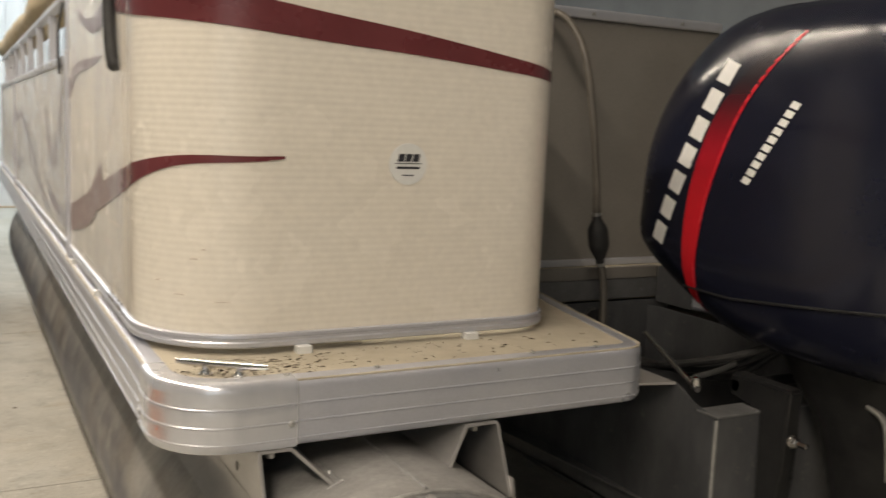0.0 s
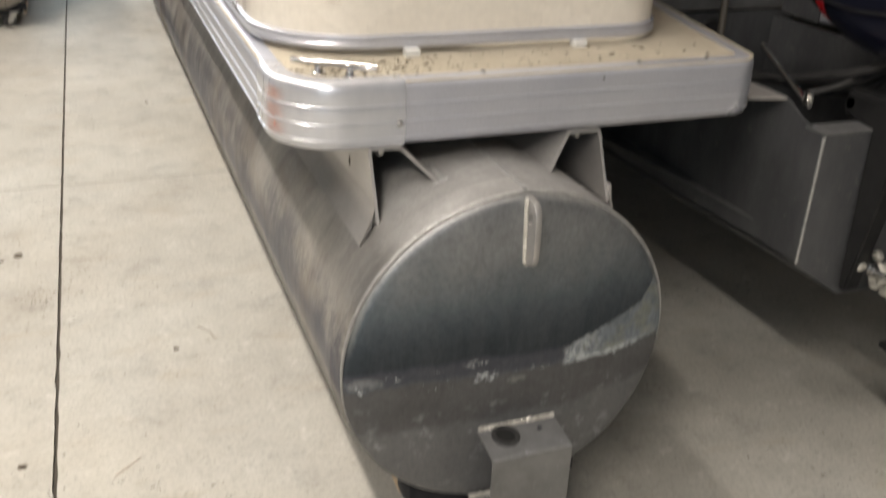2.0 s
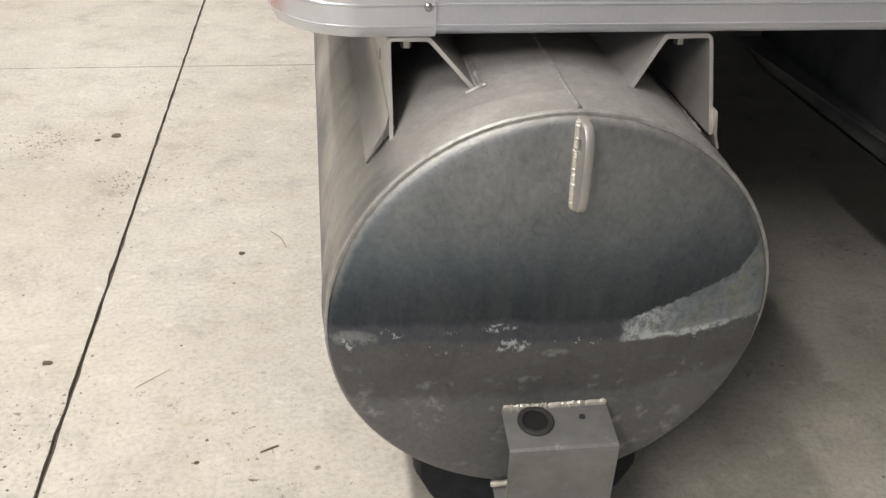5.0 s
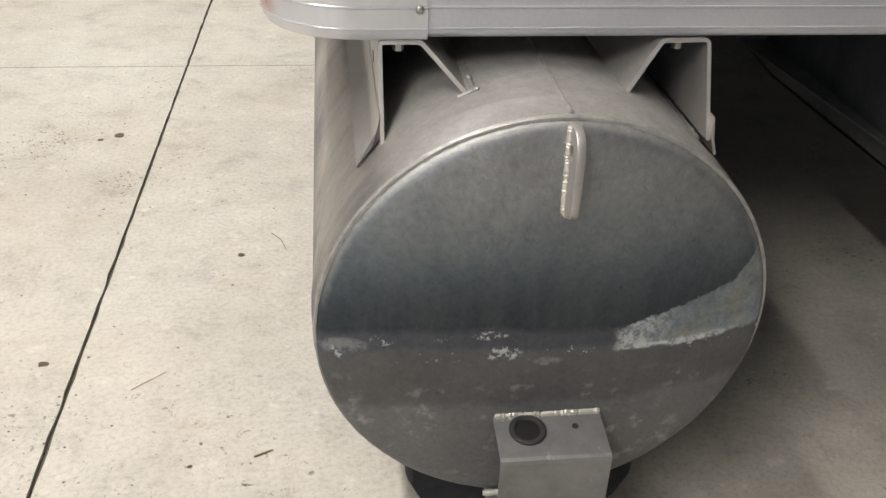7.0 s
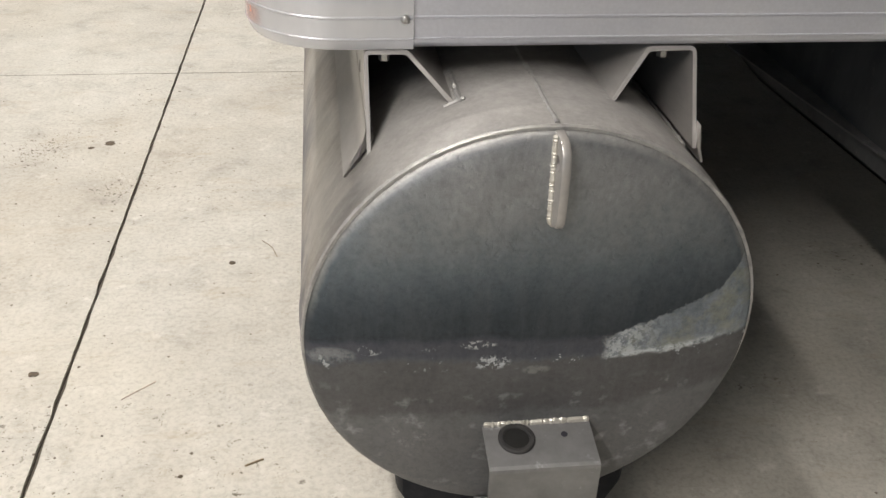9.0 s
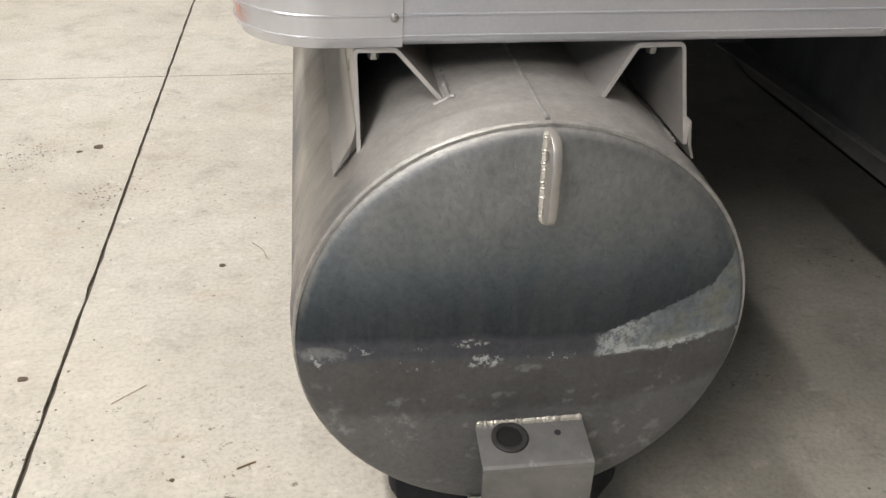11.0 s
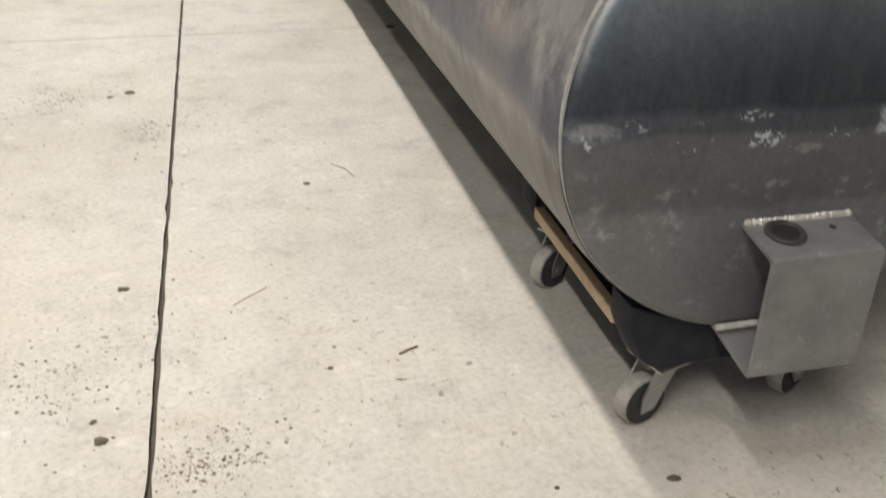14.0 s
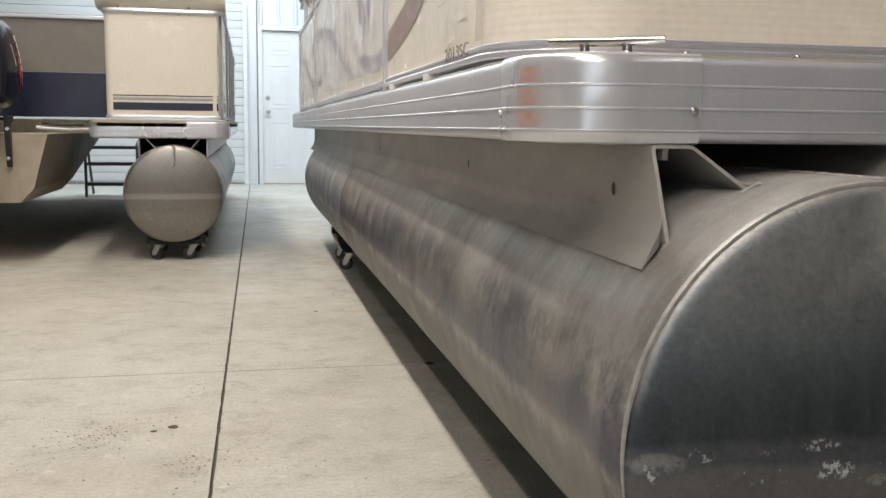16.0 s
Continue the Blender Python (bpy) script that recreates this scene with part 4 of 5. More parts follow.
# round dealer sticker with plain bars
st = part("sticker", turned([(0.0360, 0.0), (0.0360, 0.0007), (0.0004, 0.0008)], 40), WHITE, stern_panel, "round white sticker with dark bars", False, pose(0.104, FY - 0.0008, 1.2060, 90))
bm = bmesh.new()
for k, a in enumerate((-0.0205, -0.0065, 0.0075)):
    ring = [(a, 0.004), (a + 0.0115, 0.004), (a + 0.0145, 0.0175), (a + 0.003, 0.0175)]
    loft([[(p, q, 0.0008) for p, q in ring], [(p, q, 0.0014) for p, q in ring]], bm=bm)
for a0, a1, b0, b1 in ((-0.025, 0.025, 0.0002, 0.0016), (-0.022, 0.022, -0.0085, -0.0045), (-0.011, 0.011, -0.0205, -0.0185)):
    add_box(bm, a0, a1, b0, b1, 0.0008, 0.0014)
part("sticker_bars", bm, INK, st)

# small scuffs on the panel
for s0, ls, z0, hz in ((1.13, 0.016, 1.045, 0.001), (1.15, 0.007, 1.060, 0.0018), (1.10, 0.022, 0.985, 0.0008), (1.17, 0.028, 0.976, 0.0006), (1.06, 0.012, 1.005, 0.0008), (0.62, 0.10, 1.02, 0.0016), (0.70, 0.14, 1.065, 0.0015), (0.55, 0.09, 1.10, 0.0018), (0.80, 0.07, 0.975, 0.0014)):
    part("scuff", decal(fence_path, s0, s0 + ls, lambda s, z0=z0: z0 + 0.002 * noise.noise((s * 60, z0, 0)), lambda s, z0=z0, hz=hz, s0=s0, ls=ls: z0 + 0.0003 + hz * max(0.0, math.sin(math.pi * (s - s0) / ls)) + 0.002 * noise.noise((s * 60, z0, 0)), proud=0.0012, n=10), SCUFF, stern_panel, "brown scuff mark")

# side lettering
txt = bpy.data.curves.new("lettering", "FONT")
txt.body, txt.size, txt.extrude, txt.align_x = "2013SC", 0.036, 0.0003, "LEFT"
tob = new("lettering", txt)
me = bpy.data.meshes.new_from_object(tob.evaluated_get(bpy.context.evaluated_depsgraph_get()))
bpy.data.objects.remove(tob)
me.materials.append(GREYINK)
lt = new("lettering", me)
lt.parent = stern_panel
lt.matrix_basis = Matrix.Translation((FX - 0.0062, 0.742, 0.9145)) @ Euler((radians(90), 0, radians(-90))).to_matrix().to_4x4() @ Matrix.Diagonal((1.62, 0.84, 1, 1))
lt["label"] = "worn grey stencilled lettering"

# latch strap on the side
pts = smooth_path([(FX - 0.008, 0.675, 1.56), (FX - 0.012, 0.665, 1.46), (FX - 0.012, 0.64, 1.38), (FX - 0.006, 0.632, 1.35)], 5)
part("grab_handle", tube(pts, [0.012] * (len(pts) - 3) + [0.013, 0.012, 0.008], 10), RUBBER, boat, "black rubber grab strap", True)

part("strap_tag", boxed(FX - 0.006, FX - 0.003, 0.685, 0.725, 1.395, 1.455, 0.001), YELLOW, boat, "yellow tag beside the strap")

# side fence, panel by panel
for a, b in ((1.486, 3.97), (3.99, 5.45)):
    sp = part("side_panel", boxed(FX + 0.0, FX + 0.018, a, b, 0.918, 1.41, 0.002), PANEL, boat, "cream side panel under plastic film")
    part("panel_frame", boxed(FX - 0.006, FX + 0.022, a, b, 0.900, 0.920, 0.004), TRIM, sp)
    part("panel_frame", boxed(FX - 0.008, FX + 0.022, a, b, 1.395, 1.42, 0.005), TRIM, sp)
    n = int((b - a) / 0.27)
    for k in range(n):
        part("snap", turned([(0.006, 0), (0.006, -0.003), (0.003, -0.005)], 10, "x"), STEEL, sp, "", True, pose(FX - 0.008, a + 0.12 + k * (b - a) / n, 1.408))
    part("hand_rail", tube([(FX + 0.01, a - 0.01, 1.575), (FX + 0.01, b + 0.01, 1.575)], 0.016, 10), TRIM, sp, "", True)
    for k in range(int((b - a) / 0.5) + 1):
        part("rail_post", boxed(FX - 0.002, FX + 0.022, a + 0.03 + k * 0.5, a + 0.055 + k * 0.5, 1.42, 1.56, 0.003), TRIM, sp)
    fp = [(FX - 0.002, b - 0.02), (FX - 0.002, a + 0.02)]
    part("clear_film", decal(fp, 0, b - a - 0.05, lambda s: 0.95, lambda s: 1.39, proud=0.0045, n=60, sheet=24), FILM2 if a < 2 else FILM, sp, "wrinkled clear plastic film", True)


def ribbon(pts, widths, parent, material, lab):
    """A flat vinyl ribbon on the boat's side, along points (y, z)."""
    mid = smooth_path([(0, y, z) for y, z in pts], 8)
    wd = curve_of(*zip([k / (len(widths) - 1) for k in range(len(widths))], widths))
    rows = []
    for k, p in enumerate(mid):
        d = mid[min(k + 1, len(mid) - 1)] - mid[max(k - 1, 0)]
        side = Vector((0, -d.z, d.y)).normalized() * wd(k / (len(mid) - 1)) / 2
        rows.append([(FX - 0.0022, p.y - side.y, p.z - side.z), (FX - 0.0022, p.y + side.y, p.z + side.z)])
    return part("side_ribbon", loft(rows, closed=False), material, parent, lab)


ribbon([(0.86, 1.14), (1.02, 1.075), (1.20, 1.030), (1.40, 0.998), (1.462, 0.990)], (0.075, 0.07, 0.055, 0.05), stern_panel, MAUVE2, "faded maroon-brown ribbon")
side1 = [o for o in boat.children if o.name.startswith("side_panel")][0]
ribbon([(1.495, 0.985), (1.70, 0.975), (1.95, 0.992), (2.12, 1.02), (2.25, 1.07)], (0.045, 0.045, 0.04, 0.03, 0.005), side1, MAUVE, "faded mauve ribbon")
ribbon([(2.15, 0.955), (2.45, 1.00), (2.80, 1.09), (3.20, 1.19), (3.65, 1.24), (3.95, 1.235)], (0.006, 0.03, 0.045, 0.05, 0.05, 0.05), side1, MAUVE, "faded mauve wave ribbon")
ribbon([(1.62, 1.36), (1.75, 1.22), (1.92, 1.13), (2.1, 1.17), (2.2, 1.30)], (0.01, 0.05, 0.07, 0.06, 0.02), side1, MAUVE2, "dark brown brush strokes")
ribbon([(3.42, 1.08), (3.65, 1.03), (3.95, 1.005)], (0.01, 0.03, 0.04), side1, MAUVE, "faded mauve ribbon")
side2 = [o for o in boat.children if o.name.startswith("side_panel")][1]
ribbon([(4.00, 1.23), (4.2, 1.22), (4.4, 1.16)], (0.05, 0.04, 0.01), side2, MAUVE, "faded mauve ribbon")
ribbon([(4.02, 1.01), (4.35, 1.03), (4.7, 1.11), (5.1, 1.2), (5.4, 1.26)], (0.04, 0.045, 0.04, 0.03, 0.02), side2, MAUVE, "faded mauve ribbon")
for y in (1.478, 3.98, 5.46):
    part("fence_post", boxed(FX - 0.012, FX + 0.025, y - 0.008, y + 0.008, 0.889, 1.43, 0.003), TRIM, boat)
pts = [(FX + 0.01, 1.62, 1.60), (FX - 0.012, 1.60, 1.50), (FX - 0.014, 1.60, 1.43), (FX - 0.012, 1.60, 1.37)]
part("tie_strap", tube(smooth_path(pts, 4), 0.004, 8), RUBBER, boat, "black tie strap", True)
# folded cover along the side rail
rings = []
for k in range(40):
    y = 1.75 + 3.6 * k / 39
    w = 0.075 + 0.02 * noise.noise((y * 2.2, 0, 0))
    h = 0.070 + 0.025 * noise.noise((y * 1.7, 3, 0))
    rings.append([(FX + 0.055 + w * math.cos(a) * (1 + 0.15 * noise.noise((y * 5, a, 0))), y, 1.60 + h * (0.55 + math.sin(a)) * (1 + 0.12 * noise.noise((y * 4, a, 5)))) for a in (2 * math.pi * i / 18 for i in range(18))])
tagged(part("boat_cover", loft(rings), TAN, None, "", True), "crumpled tan canvas cover folded along the rail", "cover")

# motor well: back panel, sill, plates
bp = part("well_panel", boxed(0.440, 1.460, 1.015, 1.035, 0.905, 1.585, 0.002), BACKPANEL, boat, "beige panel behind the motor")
part("well_rail", boxed(0.440, 1.460, 1.000, 1.040, 1.582, 1.610, 0.006), TRIM, bp)
part("well_base", boxed(0.440, 1.460, 1.005, 1.040, 0.889, 0.909, 0.004), TRIM, bp)
for x in (0.62, 0.98, 1.3):
    screw_head(bp, x, 1.000, 1.596, "-y", 0.005)
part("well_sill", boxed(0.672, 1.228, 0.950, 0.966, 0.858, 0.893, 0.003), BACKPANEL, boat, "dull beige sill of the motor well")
part("well_band", boxed(0.655, 1.245, 0.953, 0.966, 0.800, 0.857, 0.002), BOXMET, boat, "grey aluminium band under the sill")
for wx in (0.6675, 1.2265):
    part("well_side", boxed(wx, wx + 0.006, 0.80, 0.949, 0.787, 0.893, 0.002), PODSHADE, boat)
part("well_plate", boxed(0.62, 1.28, 0.955, 0.959, 0.50, 0.792), PODSHADE, boat, "stained aluminium plate of the motor well")
part("well_floor", prism([(0.70, 0.16), (1.20, 0.16), (1.28, 0.95), (0.62, 0.95)], 0.50, 0.504), BOXMET, boat)
gr = turned([(0.020, 0), (0.034, 0), (0.036, -0.006), (0.030, -0.012), (0.020, -0.012)], 20, "y")
part("cable_boot", gr, RUBBER, boat, "black rubber cable boot", True, pose(1.0, 0.953, 0.745))
# motor pod
side_poly = [(0.132, 0.464), (0.132, 0.733), (0.150, 0.740), (0.196, 0.750), (0.238, 0.772), (0.255, 0.778), (0.90, 0.778), (2.4, 0.70), (2.4, 0.60), (0.9, 0.44)]
pod = part("motor_pod", prism(side_poly, 0.688, 0.693, axis="x"), PODSHADE, boat, "bare aluminium motor pod under the deck")
part("pod_side", prism(side_poly, 1.207, 1.212, axis="x"), PODSHADE, pod)
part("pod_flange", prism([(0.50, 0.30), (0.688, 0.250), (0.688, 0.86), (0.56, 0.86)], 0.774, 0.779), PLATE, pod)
part("pod_transom", prism([(0.693, 0.464), (0.815, 0.378), (1.085, 0.378), (1.207, 0.464), (1.207, 0.738), (0.693, 0.738)], 0.132, 0.138, axis="y"), PODSHADE, pod, "scratched aluminium transom plate")
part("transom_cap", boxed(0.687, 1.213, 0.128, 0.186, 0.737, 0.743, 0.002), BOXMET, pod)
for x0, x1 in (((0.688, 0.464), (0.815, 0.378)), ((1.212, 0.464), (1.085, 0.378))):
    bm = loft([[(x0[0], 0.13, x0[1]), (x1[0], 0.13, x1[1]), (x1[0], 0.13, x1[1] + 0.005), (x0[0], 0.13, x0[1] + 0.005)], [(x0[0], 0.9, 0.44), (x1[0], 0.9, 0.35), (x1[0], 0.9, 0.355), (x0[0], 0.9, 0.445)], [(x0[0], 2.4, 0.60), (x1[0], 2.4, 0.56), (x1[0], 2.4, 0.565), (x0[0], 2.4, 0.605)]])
    part("pod_bottom", bm, PODSHADE, pod)
part("pod_keel", prism([(0.13, 0.378), (0.9, 0.35), (2.4, 0.56), (2.4, 0.565), (0.9, 0.355), (0.13, 0.383)], 0.815, 1.085, axis="x"), PODSHADE, pod)
part("corner_bead", tube([(0.6905, 0.1335, 0.464 + 0.27 * k / 24) for k in range(25)], [0.0036 + 0.0008 * (k % 2) for k in range(25)], 7), RIMWELD, pod, "", True)
# unseen outer float, copied over to block light from the right
unseen_float = pontoon(boat, 5.15, 0.95, R, CAP)
unseen_float.location = (2 * CX, 0, ZC)

# fuel hose with primer bulb
hose = thing("fuel_hose", "brown rubber fuel hose with a black primer bulb", "hose", (0.80, 0.93, 1.57))
off = Vector((0.80, 0.93, 1.57))


def rel(*pts):
    return [Vector(p) - off for p in pts]


up = smooth_path(rel((0.78, 1.000, 1.575), (0.80, 0.97, 1.588), (0.825, 0.90, 1.560), (0.835, 0.83, 1.47), (0.842, 0.79, 1.315), (0.858, 0.78, 1.15), (0.866, 0.78, 1.057)), 8)
part("hose_run", tube(up, 0.0095, 12), HOSE, hose, "", True)
dn = smooth_path(rel((0.887, 0.78, 0.938), (0.893, 0.77, 0.89), (0.890, 0.76, 0.83), (0.884, 0.75, 0.74)), 6)
part("hose_run", tube(dn, 0.0095, 12), HOSE, hose, "", True)
a, b = Vector((0.866, 0.78, 1.060)) - off, Vector((0.887, 0.78, 0.936)) - off
nb = 16
part("primer_bulb", tube([a.lerp(b, k / (nb - 1)) for k in range(nb)], [0.0105, 0.012, 0.016, 0.021, 0.0245, 0.0262, 0.0266, 0.0266, 0.0266, 0.0262, 0.025, 0.022, 0.018, 0.014, 0.0115, 0.0105], 18), RUBBER, hose, "black rubber primer bulb", True)
for p, q in ((a, -1), (b, 1)):
    d = (b - a).normalized() * 0.008 * q
    part("hose_clamp", tube([p, p + d], 0.0118, 12), STEEL, hose, "", True)

# ---- outboard motor ----
ZS = [0.855, 0.875, 0.91, 0.96, 1.03, 1.12, 1.25, 1.36, 1.45, 1.505, 1.54, 1.552]
F_FRONT = curve_of(*zip(ZS, (0.22, 0.315, 0.39, 0.485, 0.590, 0.597, 0.580, 0.530, 0.455, 0.385, 0.28, 0.14)))
F_AFT = curve_of(*zip(ZS, (-0.20, -0.24, -0.26, -0.275, -0.285, -0.285, -0.275, -0.25, -0.215, -0.175, -0.11, -0.03)))
F_HALF = curve_of(*zip(ZS, (0.135, 0.165, 0.185, 0.200, 0.212, 0.217, 0.214, 0.202, 0.180, 0.152, 0.10, 0.02)))


def outboard(m, label, brand_side=True):
    motor = thing("outboard_motor", label, "motor")
    motor.matrix_world = m
    rings = []
    seg, e = 48, 0.62
    nz = 46
    for k in range(nz):
        z = ZS[0] + (ZS[-1] - ZS[0]) * k / (nz - 1)
        f, a, h = F_FRONT(z), F_AFT(z), max(F_HALF(z), 0.01)
        cy, ry = (f + a) / 2, (f - a) / 2
        ring = []
        for i in range(seg):
            t = 2 * math.pi * i / seg
            c, s = math.cos(t), math.sin(t)
            ring.append((h * math.copysign(abs(c) ** e, c), cy + ry * math.copysign(abs(s) ** e, s), z))
        rings.append(ring)
    cowl = part("cowl", loft(rings), COWL, motor, "gloss black cowl", True)

    def skin(y, z, proud=0.0018, flank=-1):
        f, a, h = F_FRONT(z), F_AFT(z), F_HALF(z)
        s = max(-1, min(1, (y - (f + a) / 2) / ((f - a) / 2)))
        sn = abs(s) ** (1 / e)
        return (flank * (h * max(1 - sn * sn, 0.0) ** (e / 2) + proud), y, z)

    def strip(name, low, material, lab, n=28, w=4, flank=-1):
        """A strip on the cowl's flank between two lines of (y, z)."""
        rows = []
        for k in range(n + 1):
            (y0, z0), (y1, z1) = low(k / n)
            rows.append([skin(y0 + (y1 - y0) * j / w, z0 + (z1 - z0) * j / w, 0.0018, flank) for j in range(w + 1)])
        bm = loft(rows, closed=False)
        return part(name, bm, material, cowl, lab, True)
    cy_ = curve_of((0.0, 0.330), (0.25, 0.318), (0.5, 0.288), (0.75, 0.225), (1.0, 0.115))
    cz_ = curve_of((0.0, 0.905), (0.25, 1.04), (0.5, 1.19), (0.75, 1.345), (1.0, 1.478))
    wd = curve_of((0.0, 0.026), (0.3, 0.046), (0.55, 0.060), (0.75, 0.060), (0.9, 0.045))
    wd2 = wd
    for flank in (-1, 1):
        strip("red_stripe", lambda t: ((cy_(t) + wd(t) * 0.55, cz_(t)), (cy_(t) - wd(t) * 0.45, cz_(t) - 0.004)), REDST, "red tapering stripe", flank=flank)
        strip("red_line", lambda t: ((cy_(t) - wd2(t) * 0.45 + 0.004, cz_(t) - 0.003), (cy_(t) - wd2(t) * 0.45 - 0.003, cz_(t) - 0.004)), REDLINE, "thin red line", w=1, flank=flank)

        def blocks(n, start, end, size, gap, name):
            for k in range(n):
                t0, t1 = k / n + gap / n, (k + 1) / n
                ys_ = [start[0] + (end[0] - start[0]) * t for t in (t0, t1)]
                zs_ = [start[1] + (end[1] - start[1]) * t for t in (t0, t1)]
                strip(name, lambda t, ys_=ys_, zs_=zs_: ((ys_[0] + (ys_[1] - ys_[0]) * t + size * 0.5, zs_[0] + (zs_[1] - zs_[0]) * t), (ys_[0] + (ys_[1] - ys_[0]) * t - size * 0.5, zs_[0] + (zs_[1] - zs_[0]) * t - size * 0.35)), WHITE, "white block", 4, 2, flank)
        blocks(7, (0.438, 1.035), (0.254, 1.430), 0.040, 0.26, "logo_block")
        blocks(10, (0.176, 1.186), (0.072, 1.345), 0.019, 0.28, "small_logo_block")
    seam = [skin(y, 0.955 + 0.10 * max(0, 0.2 - y), 0.001) for y in [0.36 - 0.6 * k / 24 for k in range(25)]]
    part("cowl_seam", tube(seam, 0.003, 6), BLACKMET, cowl, "", True)
    # lower cowl, leg and brackets
    low = []
    for z, y0, y1, h in ((0.86, -0.19, 0.20, 0.13), (0.80, -0.17, 0.16, 0.11), (0.72, -0.14, 0.10, 0.085), (0.55, -0.13, 0.06, 0.06), (0.38, -0.13, 0.05, 0.045), (0.26, -0.17, 0.06, 0.03)):
        ring = []
        for i in range(20):
            t = 2 * math.pi * i / 20
            c, s = math.cos(t), math.sin(t)
            ring.append((h * math.copysign(abs(c) ** 0.7, c), (y0 + y1) / 2 + (y1 - y0) / 2 * math.copysign(abs(s) ** 0.7, s), z))
        low.append(ring)
    part("leg", loft(low), BLACKMET, motor, "black motor leg", True)
    part("cavitation_plate", prism([(-0.11, -0.18), (0.11, -0.18), (0.09, 0.05), (-0.09, 0.05)], 0.285, 0.297), BLACKMET, motor)
    for sx in (-1, 1):
        cb = prism([(0.215, 0.80), (0.06, 0.80), (0.07, 0.62), (0.10, 0.40), (0.122, 0.40), (0.122, 0.75), (0.215, 0.75)], sx * 0.170, sx * 0.130, axis="x")
        bmesh.ops.bevel(cb, geom=cb.edges[:], offset=0.006, segments=2, affect="EDGES")
        clamp = part("clamp_bracket", cb, BLACKMET, motor, "black clamp bracket", True)
        for bz in (0.70, 0.47):
            part("clamp_bolt", turned([(0.016, 0), (0.016, -0.003), (0.0105, -0.0031), (0.0105, -0.012), (0.006, -0.013), (0.006, -0.036), (0.002, -0.037)], 6, "y"), CHROME, clamp, "bright bolt", False, pose(sx * 0.152, 0.062, bz))
    part("tilt_tube", tube([(-0.17, 0.20, 0.775), (0.17, 0.20, 0.775)], 0.012, 12), BLACKMET, motor, "", True)
    part("tilt_lever", tube(smooth_path([(-0.105, -0.06, 0.800), (-0.112, -0.10, 0.785), (-0.116, -0.115, 0.74), (-0.112, -0.12, 0.68)], 5), 0.006, 8), STEEL, motor, "bare steel tilt lever", True)
    part("steering_link", tube(smooth_path([(-0.26, 0.22, 0.795), (-0.16, 0.24, 0.80), (-0.03, 0.27, 0.82)], 5), 0.006, 8), STEEL, motor, "steel steering link", True)
    part("steering_rod", tube([(-0.27, 0.20, 0.775), (-0.225, 0.42, 0.84)], 0.006, 10), CHROME, motor, "", True)
    part("link_joint", turned([(0.004, -0.014), (0.011, -0.012), (0.012, 0), (0.011, 0.012), (0.004, 0.014)], 12), CHROME, motor, "", True, pose(-0.262, 0.215, 0.785))
    for k, (x0, y1, z1) in enumerate(((-0.12, 0.85, 0.75), (-0.095, 0.85, 0.735), (-0.07, 0.85, 0.72))):
        part("control_cable", tube(smooth_path([(x0, 0.16, 0.86), (x0 - 0.03, 0.30, 0.80 - 0.02 * k), (x0 - 0.04, 0.55, 0.735), (-0.09, y1, z1 - 0.01)], 6), 0.0085, 8), RUBBER, motor, "black control cable", True)
    # barnacled fittings low on the transom
    for k in range(9):
        random.seed(40 + k)
        px, pz, pr = -0.115 + random.uniform(-0.035, 0.07), 0.435 + random.uniform(-0.03, 0.05), random.uniform(0.012, 0.02)
        bm = bmesh.new()
        bmesh.ops.create_icosphere(bm, subdivisions=2, radius=pr)
        for v in bm.verts:
            v.co *= 1 + 0.35 * noise.noise(v.co * 70 + Vector((k, 0, 0)))
        part("crusted_fitting", bm, WELD, motor, "pale crusted metal fitting", True, pose(px, 0.10 - 0.02 * (k % 3), pz))
    return motor


outboard(pose(CX + 0.02, 0, 0), "black outboard motor with a red stripe, on the pod")

# ---- dolly ----


def caster(parent, x, y, turn, z_plate, tread):
    """A swivel caster: plate, fork, hub and tyre."""
    c = part("caster", boxed(-0.034, 0.034, -0.030, 0.030, z_plate - 0.0035, z_plate, 0.001), STEEL, parent, "swivel caster", m=pose(x, y, 0, 0, 0, turn))
    fork = bmesh.new()
    wr = 0.038
    for s in (-1, 1):
        loft([[(s * 0.0165, a, b) for a, b in ((-0.022, z_plate - 0.006), (0.020, z_plate - 0.006), (0.040, wr + 0.012), (0.040, wr - 0.012), (0.018, wr - 0.010))], [(s * 0.0195, a, b) for a, b in ((-0.022, z_plate - 0.006), (0.020, z_plate - 0.006), (0.040, wr + 0.012), (0.040, wr - 0.012), (0.018, wr - 0.010))]], bm=fork)
    add_box(fork, -0.0195, 0.0195, -0.024, 0.022, z_plate - 0.0075, z_plate - 0.0036)
    part("fork", fork, STEEL, c)
    part("tyre", turned([(wr * 0.80, -0.0118), (wr - 0.004, -0.0120), (wr - 0.0012, -0.0105), (wr, -0.004), (wr, 0.004), (wr - 0.0012, 0.0105), (wr - 0.004, 0.0120), (wr * 0.80, 0.0118)], 30, "x"), tread, c, "tyre with a worn tread", True, pose(0, 0.028, wr))
    part("wheel_hub", turned([(0.004, -0.0155), (0.009, -0.0155), (0.010, -0.0138), (0.022, -0.0136), (wr * 0.90, -0.0126), (wr * 0.90, 0.0126), (0.022, 0.0136), (0.010, 0.0138), (0.009, 0.0155), (0.004, 0.0155)], 24, "x"), RUBBER, c, "black wheel hub", True, pose(0, 0.028, wr))
    part("axle", turned([(0.0055, -0.021), (0.0055, 0.021)], 8, "x"), STEEL, c, "", False, pose(0, 0.028, wr))
    return c


